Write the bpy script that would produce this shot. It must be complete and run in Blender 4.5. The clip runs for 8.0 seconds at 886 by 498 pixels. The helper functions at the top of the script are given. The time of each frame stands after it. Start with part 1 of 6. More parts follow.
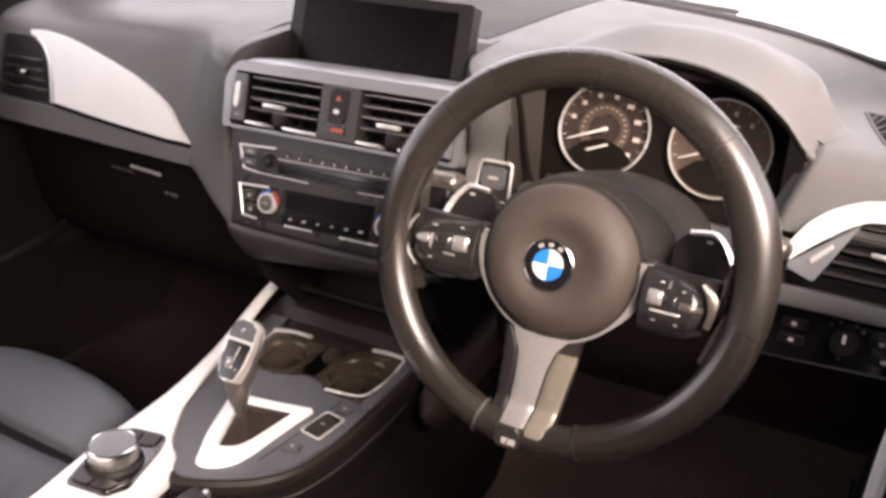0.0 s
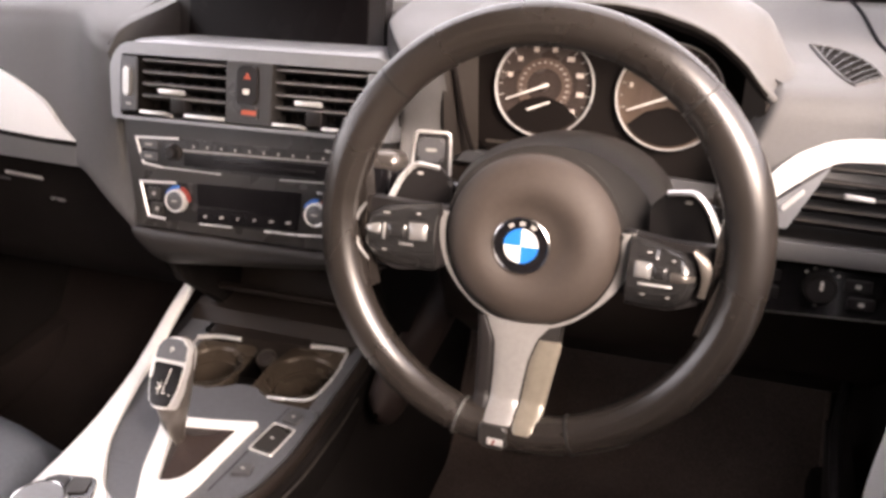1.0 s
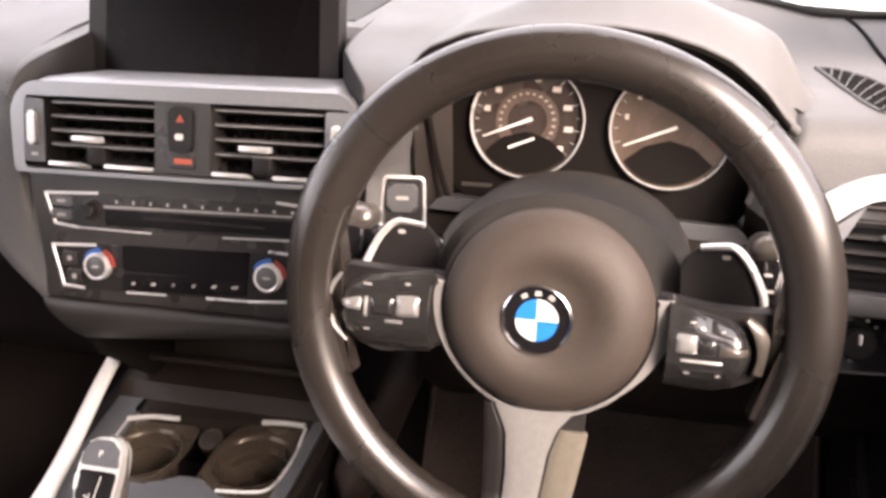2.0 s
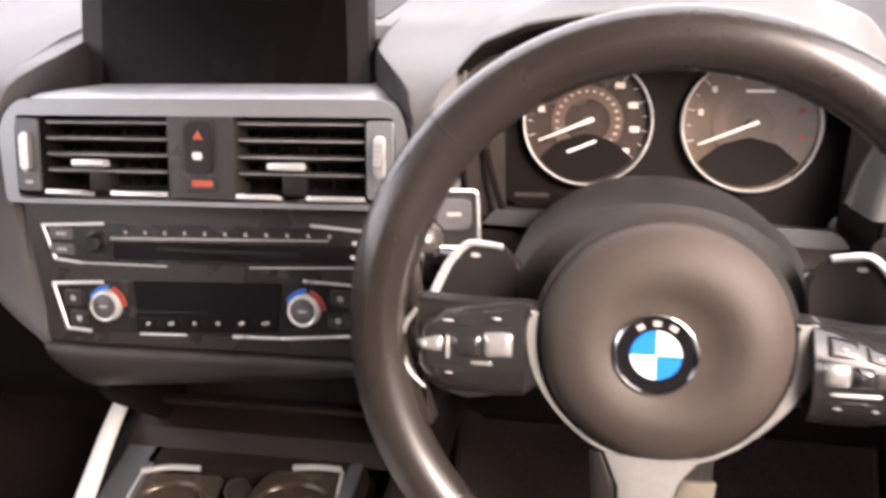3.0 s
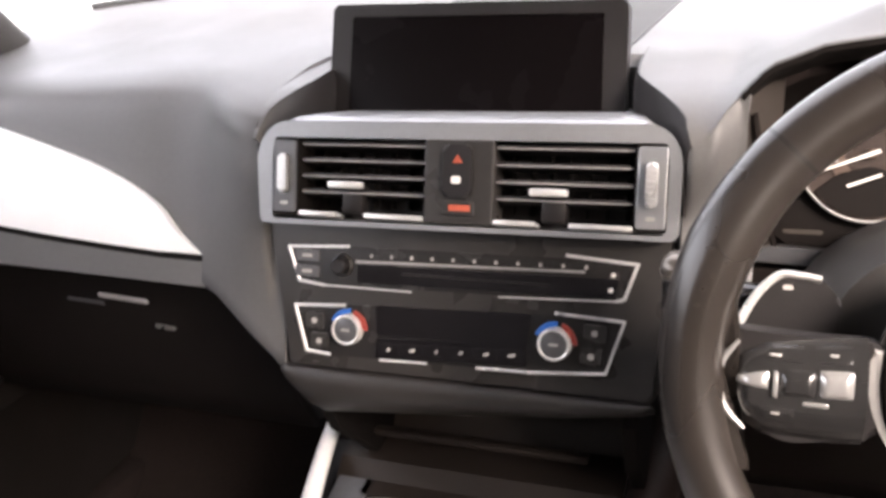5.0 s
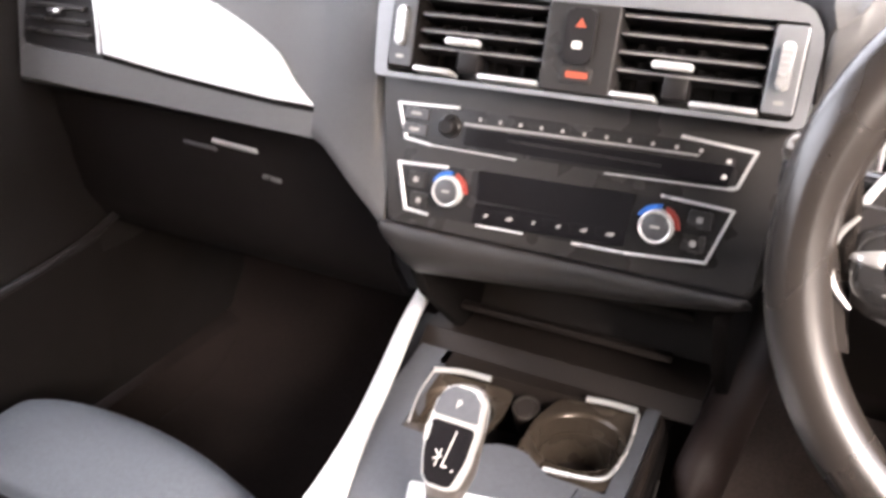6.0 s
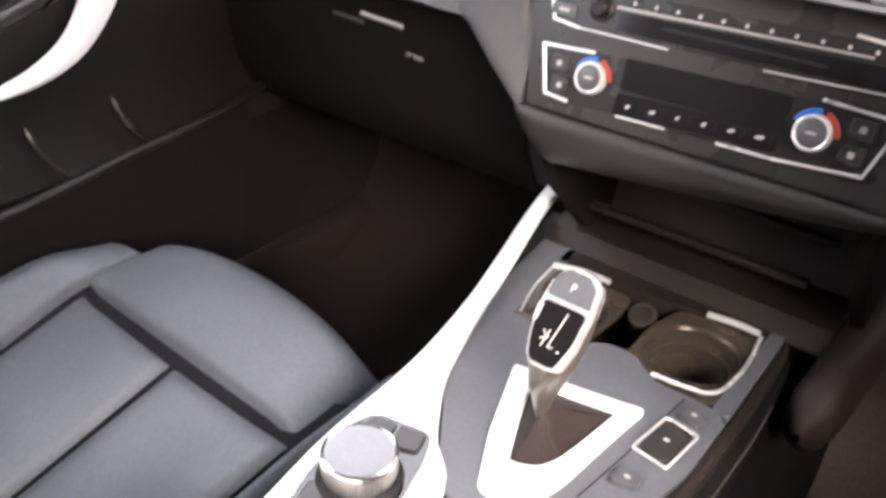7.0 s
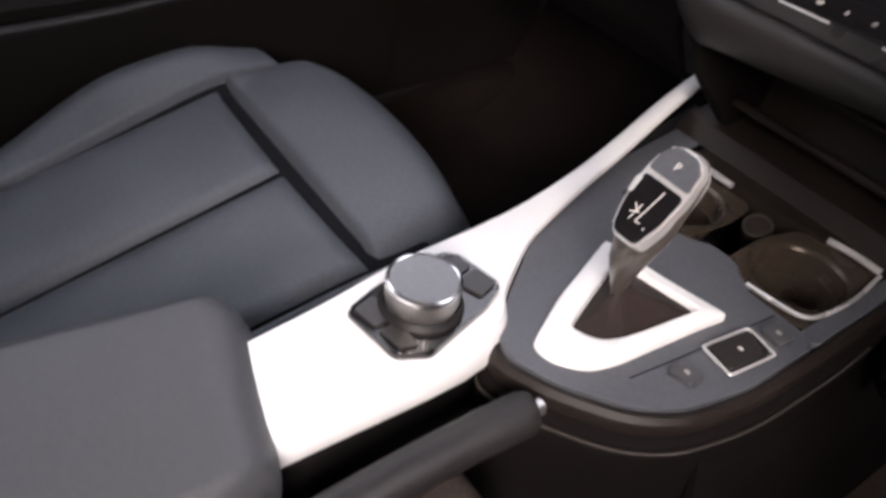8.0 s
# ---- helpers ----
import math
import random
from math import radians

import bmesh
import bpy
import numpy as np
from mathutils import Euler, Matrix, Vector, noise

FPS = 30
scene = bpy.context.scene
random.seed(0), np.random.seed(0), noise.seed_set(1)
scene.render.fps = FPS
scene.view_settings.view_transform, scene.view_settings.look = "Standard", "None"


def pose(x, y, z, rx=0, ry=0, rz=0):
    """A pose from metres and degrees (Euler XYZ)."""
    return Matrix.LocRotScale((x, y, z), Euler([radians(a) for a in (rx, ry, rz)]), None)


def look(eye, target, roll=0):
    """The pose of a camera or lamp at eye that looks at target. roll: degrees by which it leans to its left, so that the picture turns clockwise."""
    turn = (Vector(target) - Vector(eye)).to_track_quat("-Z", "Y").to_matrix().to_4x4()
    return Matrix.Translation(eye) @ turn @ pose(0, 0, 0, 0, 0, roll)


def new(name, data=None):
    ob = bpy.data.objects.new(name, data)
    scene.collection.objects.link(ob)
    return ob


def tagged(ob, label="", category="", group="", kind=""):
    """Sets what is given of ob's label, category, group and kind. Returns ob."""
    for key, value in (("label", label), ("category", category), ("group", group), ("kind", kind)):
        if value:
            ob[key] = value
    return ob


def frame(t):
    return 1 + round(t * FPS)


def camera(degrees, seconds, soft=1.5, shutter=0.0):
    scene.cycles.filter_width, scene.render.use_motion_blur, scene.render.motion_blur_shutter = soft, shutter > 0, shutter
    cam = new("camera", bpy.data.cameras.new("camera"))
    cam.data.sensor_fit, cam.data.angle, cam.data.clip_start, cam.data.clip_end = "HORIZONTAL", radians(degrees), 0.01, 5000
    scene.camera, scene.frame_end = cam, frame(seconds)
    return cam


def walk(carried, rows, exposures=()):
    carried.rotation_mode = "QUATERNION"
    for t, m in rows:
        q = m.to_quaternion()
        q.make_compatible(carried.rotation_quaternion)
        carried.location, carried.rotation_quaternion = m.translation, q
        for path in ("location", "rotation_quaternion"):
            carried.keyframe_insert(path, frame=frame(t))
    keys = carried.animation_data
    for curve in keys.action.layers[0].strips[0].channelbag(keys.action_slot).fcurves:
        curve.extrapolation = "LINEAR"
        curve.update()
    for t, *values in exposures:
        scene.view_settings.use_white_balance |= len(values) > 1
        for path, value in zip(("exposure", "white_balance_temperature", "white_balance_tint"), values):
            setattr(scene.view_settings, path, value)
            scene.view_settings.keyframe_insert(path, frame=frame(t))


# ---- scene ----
cam = camera(56.0, 8.0, soft=3.2, shutter=0.35)
PATH = [
    (0, (0.6, -0.791, 1.075), (-0.257, 0.839, 0.296), 2.0),
    (0.5, (0.555, -0.766, 1.07), (-0.125, 0.929, 0.257), 1.0),
    (0.8, (0.528, -0.748, 1.069), (-0.062, 0.973, 0.238), 0.2),
    (1, (0.51, -0.736, 1.068), (-0.092, 0.959, 0.193), -0.9),
    (1.5, (0.475, -0.686, 1.06), (-0.065, 1.048, 0.223), 0.1),
    (1.7, (0.45, -0.662, 1.057), (-0.03, 1.094, 0.229), -0.0),
    (2.8, (0.359, -0.572, 1.031), (-0.012, 1.198, 0.176), -2.3),
    (3, (0.333, -0.562, 1.029), (-0.034, 1.223, 0.204), -2.7),
    (3.5, (0.277, -0.548, 1.039), (-0.169, 1.24, 0.262), -5.3),
    (4, (0.234, -0.547, 1.042), (-0.289, 1.248, 0.331), -5.8),
    (4.2, (0.227, -0.55, 1.026), (-0.324, 1.255, 0.363), -5.2),
    (5.3, (0.22, -0.578, 0.997), (-0.479, 1.151, 0.272), -2.5),
    (5.5, (0.222, -0.581, 0.985), (-0.512, 1.116, 0.222), -1.4),
    (6, (0.222, -0.585, 0.958), (-0.621, 1.016, 0.105), 0.5),
    (6.2, (0.225, -0.591, 0.953), (-0.657, 0.98, 0.086), 0.7),
    (6.5, (0.227, -0.591, 0.943), (-0.73, 0.907, 0.026), 1.5),
    (7, (0.23, -0.588, 0.924), (-0.82, 0.769, -0.104), 2.8),
    (7.5, (0.245, -0.581, 0.912), (-0.88, 0.6, -0.245), 4.7),
    (8, (0.263, -0.567, 0.896), (-0.89, 0.453, -0.381), 9.2),
]
walk(cam, [(t, look(eye, target, roll)) for t, eye, target, roll in PATH],
     [(0.0, 2.55, 7150, 22), (1.0, 2.76, 7180, 22), (1.5, 2.85, 7200, 22), (3.0, 3.05, 6950, 20), (4.0, 2.92, 6800, 17), (5.5, 3.25, 6750, 17), (6.0, 3.72, 6600, 17), (6.4, 3.78, 6700, 19), (7.2, 3.36, 6550, 19), (8.0, 2.24, 6450, 19)])

# ---- light: bright overcast day through the windows ----
world = bpy.data.worlds.new("overcast_sky")
scene.world = world
world.use_nodes = True
wn, wl = world.node_tree.nodes, world.node_tree.links
sky = wn.new("ShaderNodeTexSky")
sky.sky_type, sky.sun_disc = "NISHITA", False
sky.sun_elevation, sky.sun_rotation = radians(33), radians(131)
sky.air_density, sky.dust_density, sky.ozone_density = 1.0, 6.0, 0.6
haze = wn.new("ShaderNodeMix")
haze.data_type = "RGBA"
haze.inputs[0].default_value = 0.6
haze.inputs[7].default_value = (9.0, 9.2, 9.6, 1)
wl.new(sky.outputs[0], haze.inputs[6])
wl.new(haze.outputs[2], wn["Background"].inputs[0])
wn["Background"].inputs[1].default_value = 0.1
sun_data = bpy.data.lights.new("sun", "SUN")
sun_data.energy, sun_data.angle, sun_data.color = 1.0, radians(22), (1.0, 0.95, 0.89)
sun = new("sun", sun_data)
sun.matrix_world = look((2.6, -2.3, 3.1), (0, 0, 0.8))


# ---- materials ----
def material(name, color, rough=0.5, metal=0.0, spot=(), scale=60.0, bump=0.0, bump_scale=900.0, wear=0.12, coat=0.0, spec=0.5):
    """Base colour with two scales of variation, grain bump, and uneven gloss."""
    mat = bpy.data.materials.new(name)
    mat.use_nodes = True
    n, l = mat.node_tree.nodes, mat.node_tree.links
    b = n["Principled BSDF"]
    co = n.new("ShaderNodeTexCoord")
    big = n.new("ShaderNodeTexNoise")
    big.inputs["Scale"].default_value, big.inputs["Detail"].default_value = scale * 0.15, 4
    fine = n.new("ShaderNodeTexNoise")
    fine.inputs["Scale"].default_value, fine.inputs["Detail"].default_value = scale * 4, 3
    l.new(co.outputs["Object"], big.inputs["Vector"])
    l.new(co.outputs["Object"], fine.inputs["Vector"])
    add = n.new("ShaderNodeMath")
    add.operation = "ADD"
    l.new(big.outputs[0], add.inputs[0])
    l.new(fine.outputs[0], add.inputs[1])
    ramp = n.new("ShaderNodeMapRange")
    ramp.inputs[1].default_value, ramp.inputs[2].default_value = 0.6, 1.4
    ramp.inputs[3].default_value, ramp.inputs[4].default_value = 0.0, 1.0
    l.new(add.outputs[0], ramp.inputs[0])
    mix = n.new("ShaderNodeMix")
    mix.data_type = "RGBA"
    lo = [c * (1 - wear) for c in color]
    hi = [min(1, c * (1 + wear)) for c in color] if not spot else spot
    mix.inputs[6].default_value, mix.inputs[7].default_value = (*lo, 1), (*hi, 1)
    l.new(ramp.outputs[0], mix.inputs[0])
    l.new(mix.outputs[2], b.inputs["Base Color"])
    rr = n.new("ShaderNodeMapRange")
    rr.inputs[1].default_value, rr.inputs[2].default_value = 0.3, 0.7
    rr.inputs[3].default_value, rr.inputs[4].default_value = max(0.02, rough - 0.06), min(1, rough + 0.06)
    l.new(big.outputs[0], rr.inputs[0])
    l.new(rr.outputs[0], b.inputs["Roughness"])
    b.inputs["Metallic"].default_value = metal
    b.inputs["Specular IOR Level"].default_value = spec
    b.inputs["Coat Weight"].default_value = coat
    b.inputs["Coat Roughness"].default_value = 0.08
    if bump:
        grain = n.new("ShaderNodeTexVoronoi")
        grain.inputs["Scale"].default_value = bump_scale
        l.new(co.outputs["Object"], grain.inputs["Vector"])
        bp = n.new("ShaderNodeBump")
        bp.inputs["Strength"].default_value, bp.inputs["Distance"].default_value = bump, 0.0006
        l.new(grain.outputs[0], bp.inputs["Height"])
        l.new(bp.outputs[0], b.inputs["Normal"])
    return mat


def clear_glass(name, tint=(1, 1, 1)):
    mat = bpy.data.materials.new(name)
    mat.use_nodes = True
    b = mat.node_tree.nodes["Principled BSDF"]
    b.inputs["Base Color"].default_value = (*tint, 1)
    b.inputs["Transmission Weight"].default_value = 1.0
    b.inputs["Roughness"].default_value = 0.0
    b.inputs["IOR"].default_value = 1.45
    return mat


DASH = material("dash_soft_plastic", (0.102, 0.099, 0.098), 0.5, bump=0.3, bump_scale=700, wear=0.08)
DASH_PATCH = material("dash_patch_plastic", (0.050, 0.051, 0.052), 0.75, bump=0.5, bump_scale=500, wear=0.08)
CHIN = material("stack_soft_plastic", (0.0225, 0.0198, 0.0184), 0.48, bump=0.3, bump_scale=700, wear=0.08)
# Far darker than DASH: the shade under the dashboard is in this colour.
DASH_SHADED = material("shaded_lower_dash_plastic", (0.0078, 0.0055, 0.0051), 0.75, bump=0.3, bump_scale=700, spec=0.2)
BLACK = material("black_plastic", (0.015, 0.013, 0.013), 0.45, bump=0.15, bump_scale=900, spec=0.32)
FASCIA = material("fascia_plastic", (0.030, 0.0275, 0.026), 0.29, bump=0.1, bump_scale=1200)
GLOSS = material("gloss_black", (0.01, 0.009, 0.01), 0.12, coat=0.5)
BEZEL = material("satin_grey_bezel", (0.28, 0.285, 0.295), 0.42, metal=0.5, wear=0.06)
WHITE = material("silver_white_trim", (0.90, 0.895, 0.88), 0.34, metal=0.08, wear=0.03, scale=200)
SILVER = material("bright_silver", (0.76, 0.75, 0.735), 0.3, metal=0.5, wear=0.04)
CHROME = material("chrome", (0.88, 0.87, 0.86), 0.22, metal=1.0, wear=0.03)
SATIN = material("satin_silver", (0.5, 0.49, 0.47), 0.3, metal=0.9, wear=0.06)
LEATHER = material("wheel_leather", (0.026, 0.0215, 0.0188), 0.27, bump=0.03, bump_scale=1400, wear=0.1, spec=0.8)
AIRBAG = material("airbag_cover", (0.055, 0.043, 0.036), 0.58, bump=0.14, bump_scale=650, spec=0.35)
SPOKE = material("spoke_plastic", (0.026, 0.0235, 0.022), 0.42, bump=0.1)
CONSOLE = material("console_slate_plastic", (0.088, 0.092, 0.102), 0.40, bump=0.25, bump_scale=1000, wear=0.18)
SEAT = material("seat_leather", (0.078, 0.086, 0.098), 0.46, bump=0.35, bump_scale=900, wear=0.22)
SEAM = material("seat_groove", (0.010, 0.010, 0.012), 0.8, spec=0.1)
ARM = material("armrest_leather", (0.072, 0.0735, 0.078), 0.5, bump=0.3, bump_scale=900, wear=0.1)
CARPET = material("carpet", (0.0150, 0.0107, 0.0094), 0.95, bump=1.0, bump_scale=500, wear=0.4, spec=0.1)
DOOR = material("door_panel_plastic", (0.0082, 0.0061, 0.0052), 0.7, bump=0.3, bump_scale=700, spec=0.25)
DIAL = material("dial_face", (0.045, 0.034, 0.03), 0.3, wear=0.2)
# Lighter tan copy of the dial face, with the light on it included.
DIAL_LIT = material("dial_face_lit", (0.085, 0.06, 0.045), 0.35, wear=0.25, scale=120)
DIAL_BROWN = material("dial_inner_ring", (0.095, 0.066, 0.052), 0.35, wear=0.2)
MARK = material("pale_marking", (0.75, 0.72, 0.68), 0.5, wear=0.05)
SLAT = material("slat_edge_grey", (0.23, 0.22, 0.215), 0.4, wear=0.08)
NUMERAL = material("numeral_grey", (0.56, 0.49, 0.44), 0.5, wear=0.12)
GREYMARK = material("grey_marking", (0.4, 0.38, 0.36), 0.5, wear=0.05)
RED = material("red_marking", (0.27, 0.035, 0.024), 0.5, wear=0.05)
ORANGE = material("orange_marking", (0.44, 0.085, 0.045), 0.5, wear=0.05)
BLUE = material("blue_marking", (0.02, 0.115, 0.42), 0.45, wear=0.05)
SKYBLUE = material("roundel_blue", (0.012, 0.19, 0.64), 0.3, wear=0.03)
ROUNDEL_WHITE = material("roundel_white", (0.85, 0.85, 0.85), 0.3, wear=0.03)
HANDLE = material("handle_satin", (0.09, 0.078, 0.068), 0.33, metal=0.5)
TAN = material("bronze_plastic", (0.30, 0.265, 0.215), 0.34, metal=0.35)
CAP = material("controller_cap", (0.165, 0.17, 0.18), 0.32, metal=0.2, wear=0.12)
TRAY = material("brown_tray_plastic", (0.020, 0.0150, 0.0125), 0.5, bump=0.2, bump_scale=700, spec=0.3)
CUP = material("cup_bronze_plastic", (0.078, 0.060, 0.045), 0.27, metal=0.4, wear=0.2)
KEY_SILVER = material("key_silver", (0.46, 0.45, 0.44), 0.18, metal=0.6, wear=0.1)
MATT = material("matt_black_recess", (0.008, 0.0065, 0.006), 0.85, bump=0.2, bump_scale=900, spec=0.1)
INSERT = material("brushed_insert", (0.33, 0.32, 0.31), 0.36, metal=0.35, wear=0.1)
PANEL = material("radio_panel_plastic", (0.021, 0.0192, 0.0188), 0.26, bump=0.08, bump_scale=1200)
END_GREY = material("vent_end_grey", (0.10, 0.10, 0.105), 0.36, metal=0.3)
LEVER = material("lever_bronze_satin", (0.17, 0.15, 0.135), 0.30, metal=0.65)
BOOT = material("brown_boot_leather", (0.024, 0.0150, 0.0128), 0.6, bump=0.3, bump_scale=500, wear=0.25, spec=0.3)
GRIP = material("handbrake_leather", (0.017, 0.015, 0.0147), 0.55, bump=0.4, bump_scale=700, wear=0.25)
# Both paler than CARPET: light on the driver's side put into colour.
LIT_TUNNEL = material("lit_tunnel_carpet", (0.060, 0.047, 0.041), 0.95, bump=1.0, bump_scale=500, wear=0.35, spec=0.1)
LIT_MAT = material("lit_mat_velour", (0.108, 0.083, 0.072), 0.95, bump=1.0, bump_scale=420, wear=0.35, spec=0.1)
CLUSTER = material("cluster_plastic", (0.0055, 0.0036, 0.0030), 0.6, bump=0.15, bump_scale=900, spec=0.12)
CHEEK = material("cheek_bronze_plastic", (0.024, 0.0190, 0.0160), 0.45, bump=0.2, bump_scale=800, wear=0.15)
PAD = material("switch_pad_grey", (0.022, 0.021, 0.021), 0.16, bump=0.03, spec=0.8)
HEADLINER = material("headliner_cloth", (0.05, 0.048, 0.046), 0.95, bump=0.4)
PAINT = material("white_car_paint", (0.6, 0.61, 0.57), 0.3, coat=0.5, wear=0.04)
GROUND = material("pale_concrete", (0.42, 0.41, 0.39), 0.9, bump=0.5, bump_scale=30, wear=0.2, scale=3)
RUBBER = material("black_rubber", (0.012, 0.012, 0.012), 0.7)
GLASS = clear_glass("window_glass")
SCREEN = material("unlit_screen", (0.004, 0.003, 0.0032), 0.25, spec=0.08)


# ---- building helpers ----
def axes(o, up_lean):
    """A face frame: x across the car, y up the face, z out of it towards the cabin; up_lean: y per z."""
    v = Vector((0, up_lean, 1)).normalized()
    nrm = Vector((0, -1, up_lean)).normalized()
    m = Matrix.Identity(4)
    for i, c in enumerate((Vector((1, 0, 0)), v, nrm, Vector(o))):
        for j in range(3):
            m[j][i] = c[j]
    return m


def thing(name, at, label, category, group="", kind=""):
    ob = new(name)
    ob.location = at
    ob.empty_display_size = 0.02
    return tagged(ob, label, category, group, kind)


def hang(ob, parent):
    ob.parent = parent
    o, up = Vector(parent.location), parent.parent
    while up:
        o = o + Vector(up.location) if up.type == "EMPTY" else o
        up = up.parent
    if parent.type == "EMPTY":
        ob.matrix_parent_inverse = Matrix.Translation(-o)


def part(name, bm, mat, parent=None, label="", sharp=0.6):
    me = bpy.data.meshes.new(name)
    bmesh.ops.recalc_face_normals(bm, faces=bm.faces)
    for f in bm.faces:
        f.smooth = len(f.verts) <= 4
    for e in bm.edges:
        e.smooth = e.calc_face_angle(0) < sharp
    bm.to_mesh(me)
    bm.free()
    me.materials.append(mat)
    ob = new(name, me)
    if parent:
        hang(ob, parent)
    if label:
        tagged(ob, label)
    return ob


def box(bm, size, m=Matrix.Identity(4), bevel=0.0, seg=2):
    made = bmesh.ops.create_cube(bm, size=1.0)["verts"]
    bmesh.ops.scale(bm, vec=size, verts=made)
    if bevel:
        edges = list({e for v in made for e in v.link_edges})
        out = bmesh.ops.bevel(bm, geom=edges, offset=bevel, segments=seg, profile=0.5, affect="EDGES")
        made = list({v for f in out["faces"] for v in f.verts} | {v for v in made if v.is_valid})
    bmesh.ops.transform(bm, matrix=m, verts=made)
    return bm


def slab(bm, pts, z0, z1, m=Matrix.Identity(4), bevel=0.0, seg=2, holes=()):
    """A plate with the outline pts (x, y), from z0 up to z1, its top edge rounded; holes are outlines cut through it."""
    tmp = bmesh.new()
    if holes:
        rim = pts
        hole = holes[0]
        n = len(rim)
        assert len(hole) == n
        ring = [[tmp.verts.new((*p, z)) for p in loop] for loop, z in ((rim, z0), (rim, z1), (hole, z1), (hole, z0))]
        for k in range(n):
            j = (k + 1) % n
            for a in range(4):
                c = (a + 1) % 4
                tmp.faces.new((ring[a][k], ring[a][j], ring[c][j], ring[c][k]))
        if bevel:
            es = [e for e in tmp.edges if all(abs(v.co.z - z1) < 1e-6 for v in e.verts) and e.calc_face_angle(0) > 1.2]
            bmesh.ops.bevel(tmp, geom=es, offset=bevel, segments=seg, profile=0.5, affect="EDGES")
    else:
        bottom = [tmp.verts.new((*p, z0)) for p in pts]
        top = [tmp.verts.new((*p, z1)) for p in pts]
        n = len(pts)
        tmp.faces.new(top)
        tmp.faces.new(bottom[::-1])
        for k in range(n):
            j = (k + 1) % n
            tmp.faces.new((bottom[k], bottom[j], top[j], top[k]))
        if bevel:
            es = [e for e in tmp.edges if all(abs(v.co.z - z1) < 1e-6 for v in e.verts)]
            bmesh.ops.bevel(tmp, geom=es, offset=bevel, segments=seg, profile=0.5, affect="EDGES")
    join(bm, tmp, m)
    return bm


def join(bm, tmp, m=Matrix.Identity(4)):
    bmesh.ops.transform(tmp, matrix=m, verts=tmp.verts)
    me = bpy.data.meshes.new("tmp")
    tmp.to_mesh(me)
    tmp.free()
    bm.from_mesh(me)
    bpy.data.meshes.remove(me)


def rounded(pts, r, n=4):
    """The outline with its corners rounded; r one radius or one for each corner."""
    out = []
    for k, p in enumerate(pts):
        rad = r[k] if isinstance(r, (list, tuple)) else r
        p, a, b = Vector(p), Vector(pts[k - 1]), Vector(pts[(k + 1) % len(pts)])
        d1, d2 = (a - p), (b - p)
        rad = min(rad, d1.length * 0.48, d2.length * 0.48)
        s, e = p + d1.normalized() * rad, p + d2.normalized() * rad
        for i in range(n + 1):
            q = i / n
            out.append(tuple(s * (1 - q) ** 2 + p * 2 * q * (1 - q) + e * q * q))
    return out


def oblong(w, h, r, n=4, at=(0, 0)):
    x, y = at
    return rounded([(x - w / 2, y - h / 2), (x + w / 2, y - h / 2), (x + w / 2, y + h / 2), (x - w / 2, y + h / 2)], r, n)


def lathe(bm, profile, n=40, m=Matrix.Identity(4), knurl=0.0):
    """A turned body: profile of (radius, height), about z."""
    tmp = bmesh.new()
    rows = []
    for r, z in profile:
        if r < 1e-6:
            rows.append([tmp.verts.new((0, 0, z))])
        else:
            rows.append([tmp.verts.new(((r + (knurl if k % 2 else 0)) * math.cos(2 * math.pi * k / n), (r + (knurl if k % 2 else 0)) * math.sin(2 * math.pi * k / n), z)) for k in range(n)])
    for a, b in zip(rows, rows[1:]):
        for k in range(n):
            j = (k + 1) % n
            if len(a) == 1 and len(b) == 1:
                continue
            if len(a) == 1:
                tmp.faces.new((a[0], b[j], b[k]))
            elif len(b) == 1:
                tmp.faces.new((a[k], a[j], b[0]))
            else:
                tmp.faces.new((a[k], a[j], b[j], b[k]))
    join(bm, tmp, m)
    return bm


def tube(bm, path, radius, n=12, closed=False, squash=1.0, side=None, caps=True):
    """A round bar along path; radius one number or one for each point; squash flattens it across the side vector."""
    pts = [Vector(p) for p in path]
    count = len(pts)
    rows = []
    ref = Vector(side) if side else None
    for k, p in enumerate(pts):
        if closed:
            d = (pts[(k + 1) % count] - pts[k - 1]).normalized()
        else:
            d = (pts[min(k + 1, count - 1)] - pts[max(k - 1, 0)]).normalized()
        if ref is None:
            ref = d.orthogonal()
        a = (ref - d * ref.dot(d)).normalized()
        if not side:
            ref = a
        b = d.cross(a)
        r = radius[k] if isinstance(radius, (list, tuple)) else radius
        rows.append([bm.verts.new(p + a * r * math.cos(2 * math.pi * i / n) + b * r * squash * math.sin(2 * math.pi * i / n)) for i in range(n)])
    for k in range(count if closed else count - 1):
        u, w = rows[k], rows[(k + 1) % count]
        for i in range(n):
            j = (i + 1) % n
            bm.faces.new((u[i], u[j], w[j], w[i]))
    if not closed and caps:
        bm.faces.new(rows[0][::-1])
        bm.faces.new(rows[-1])
    return bm


def sheet(bm, rows, thick=0.0):
    """A skin through rows of points, with a thickness."""
    tmp = bmesh.new()
    vs = [[tmp.verts.new(p) for p in row] for row in rows]
    for a, b in zip(vs, vs[1:]):
        for k in range(len(a) - 1):
            tmp.faces.new((a[k], a[k + 1], b[k + 1], b[k]))
    if thick:
        bmesh.ops.recalc_face_normals(tmp, faces=tmp.faces)
        bmesh.ops.solidify(tmp, geom=tmp.faces[:], thickness=thick)
    join(bm, tmp)
    return bm


def ease(x, a, b):
    t = min(1, max(0, (x - a) / (b - a)))
    return t * t * (3 - 2 * t)


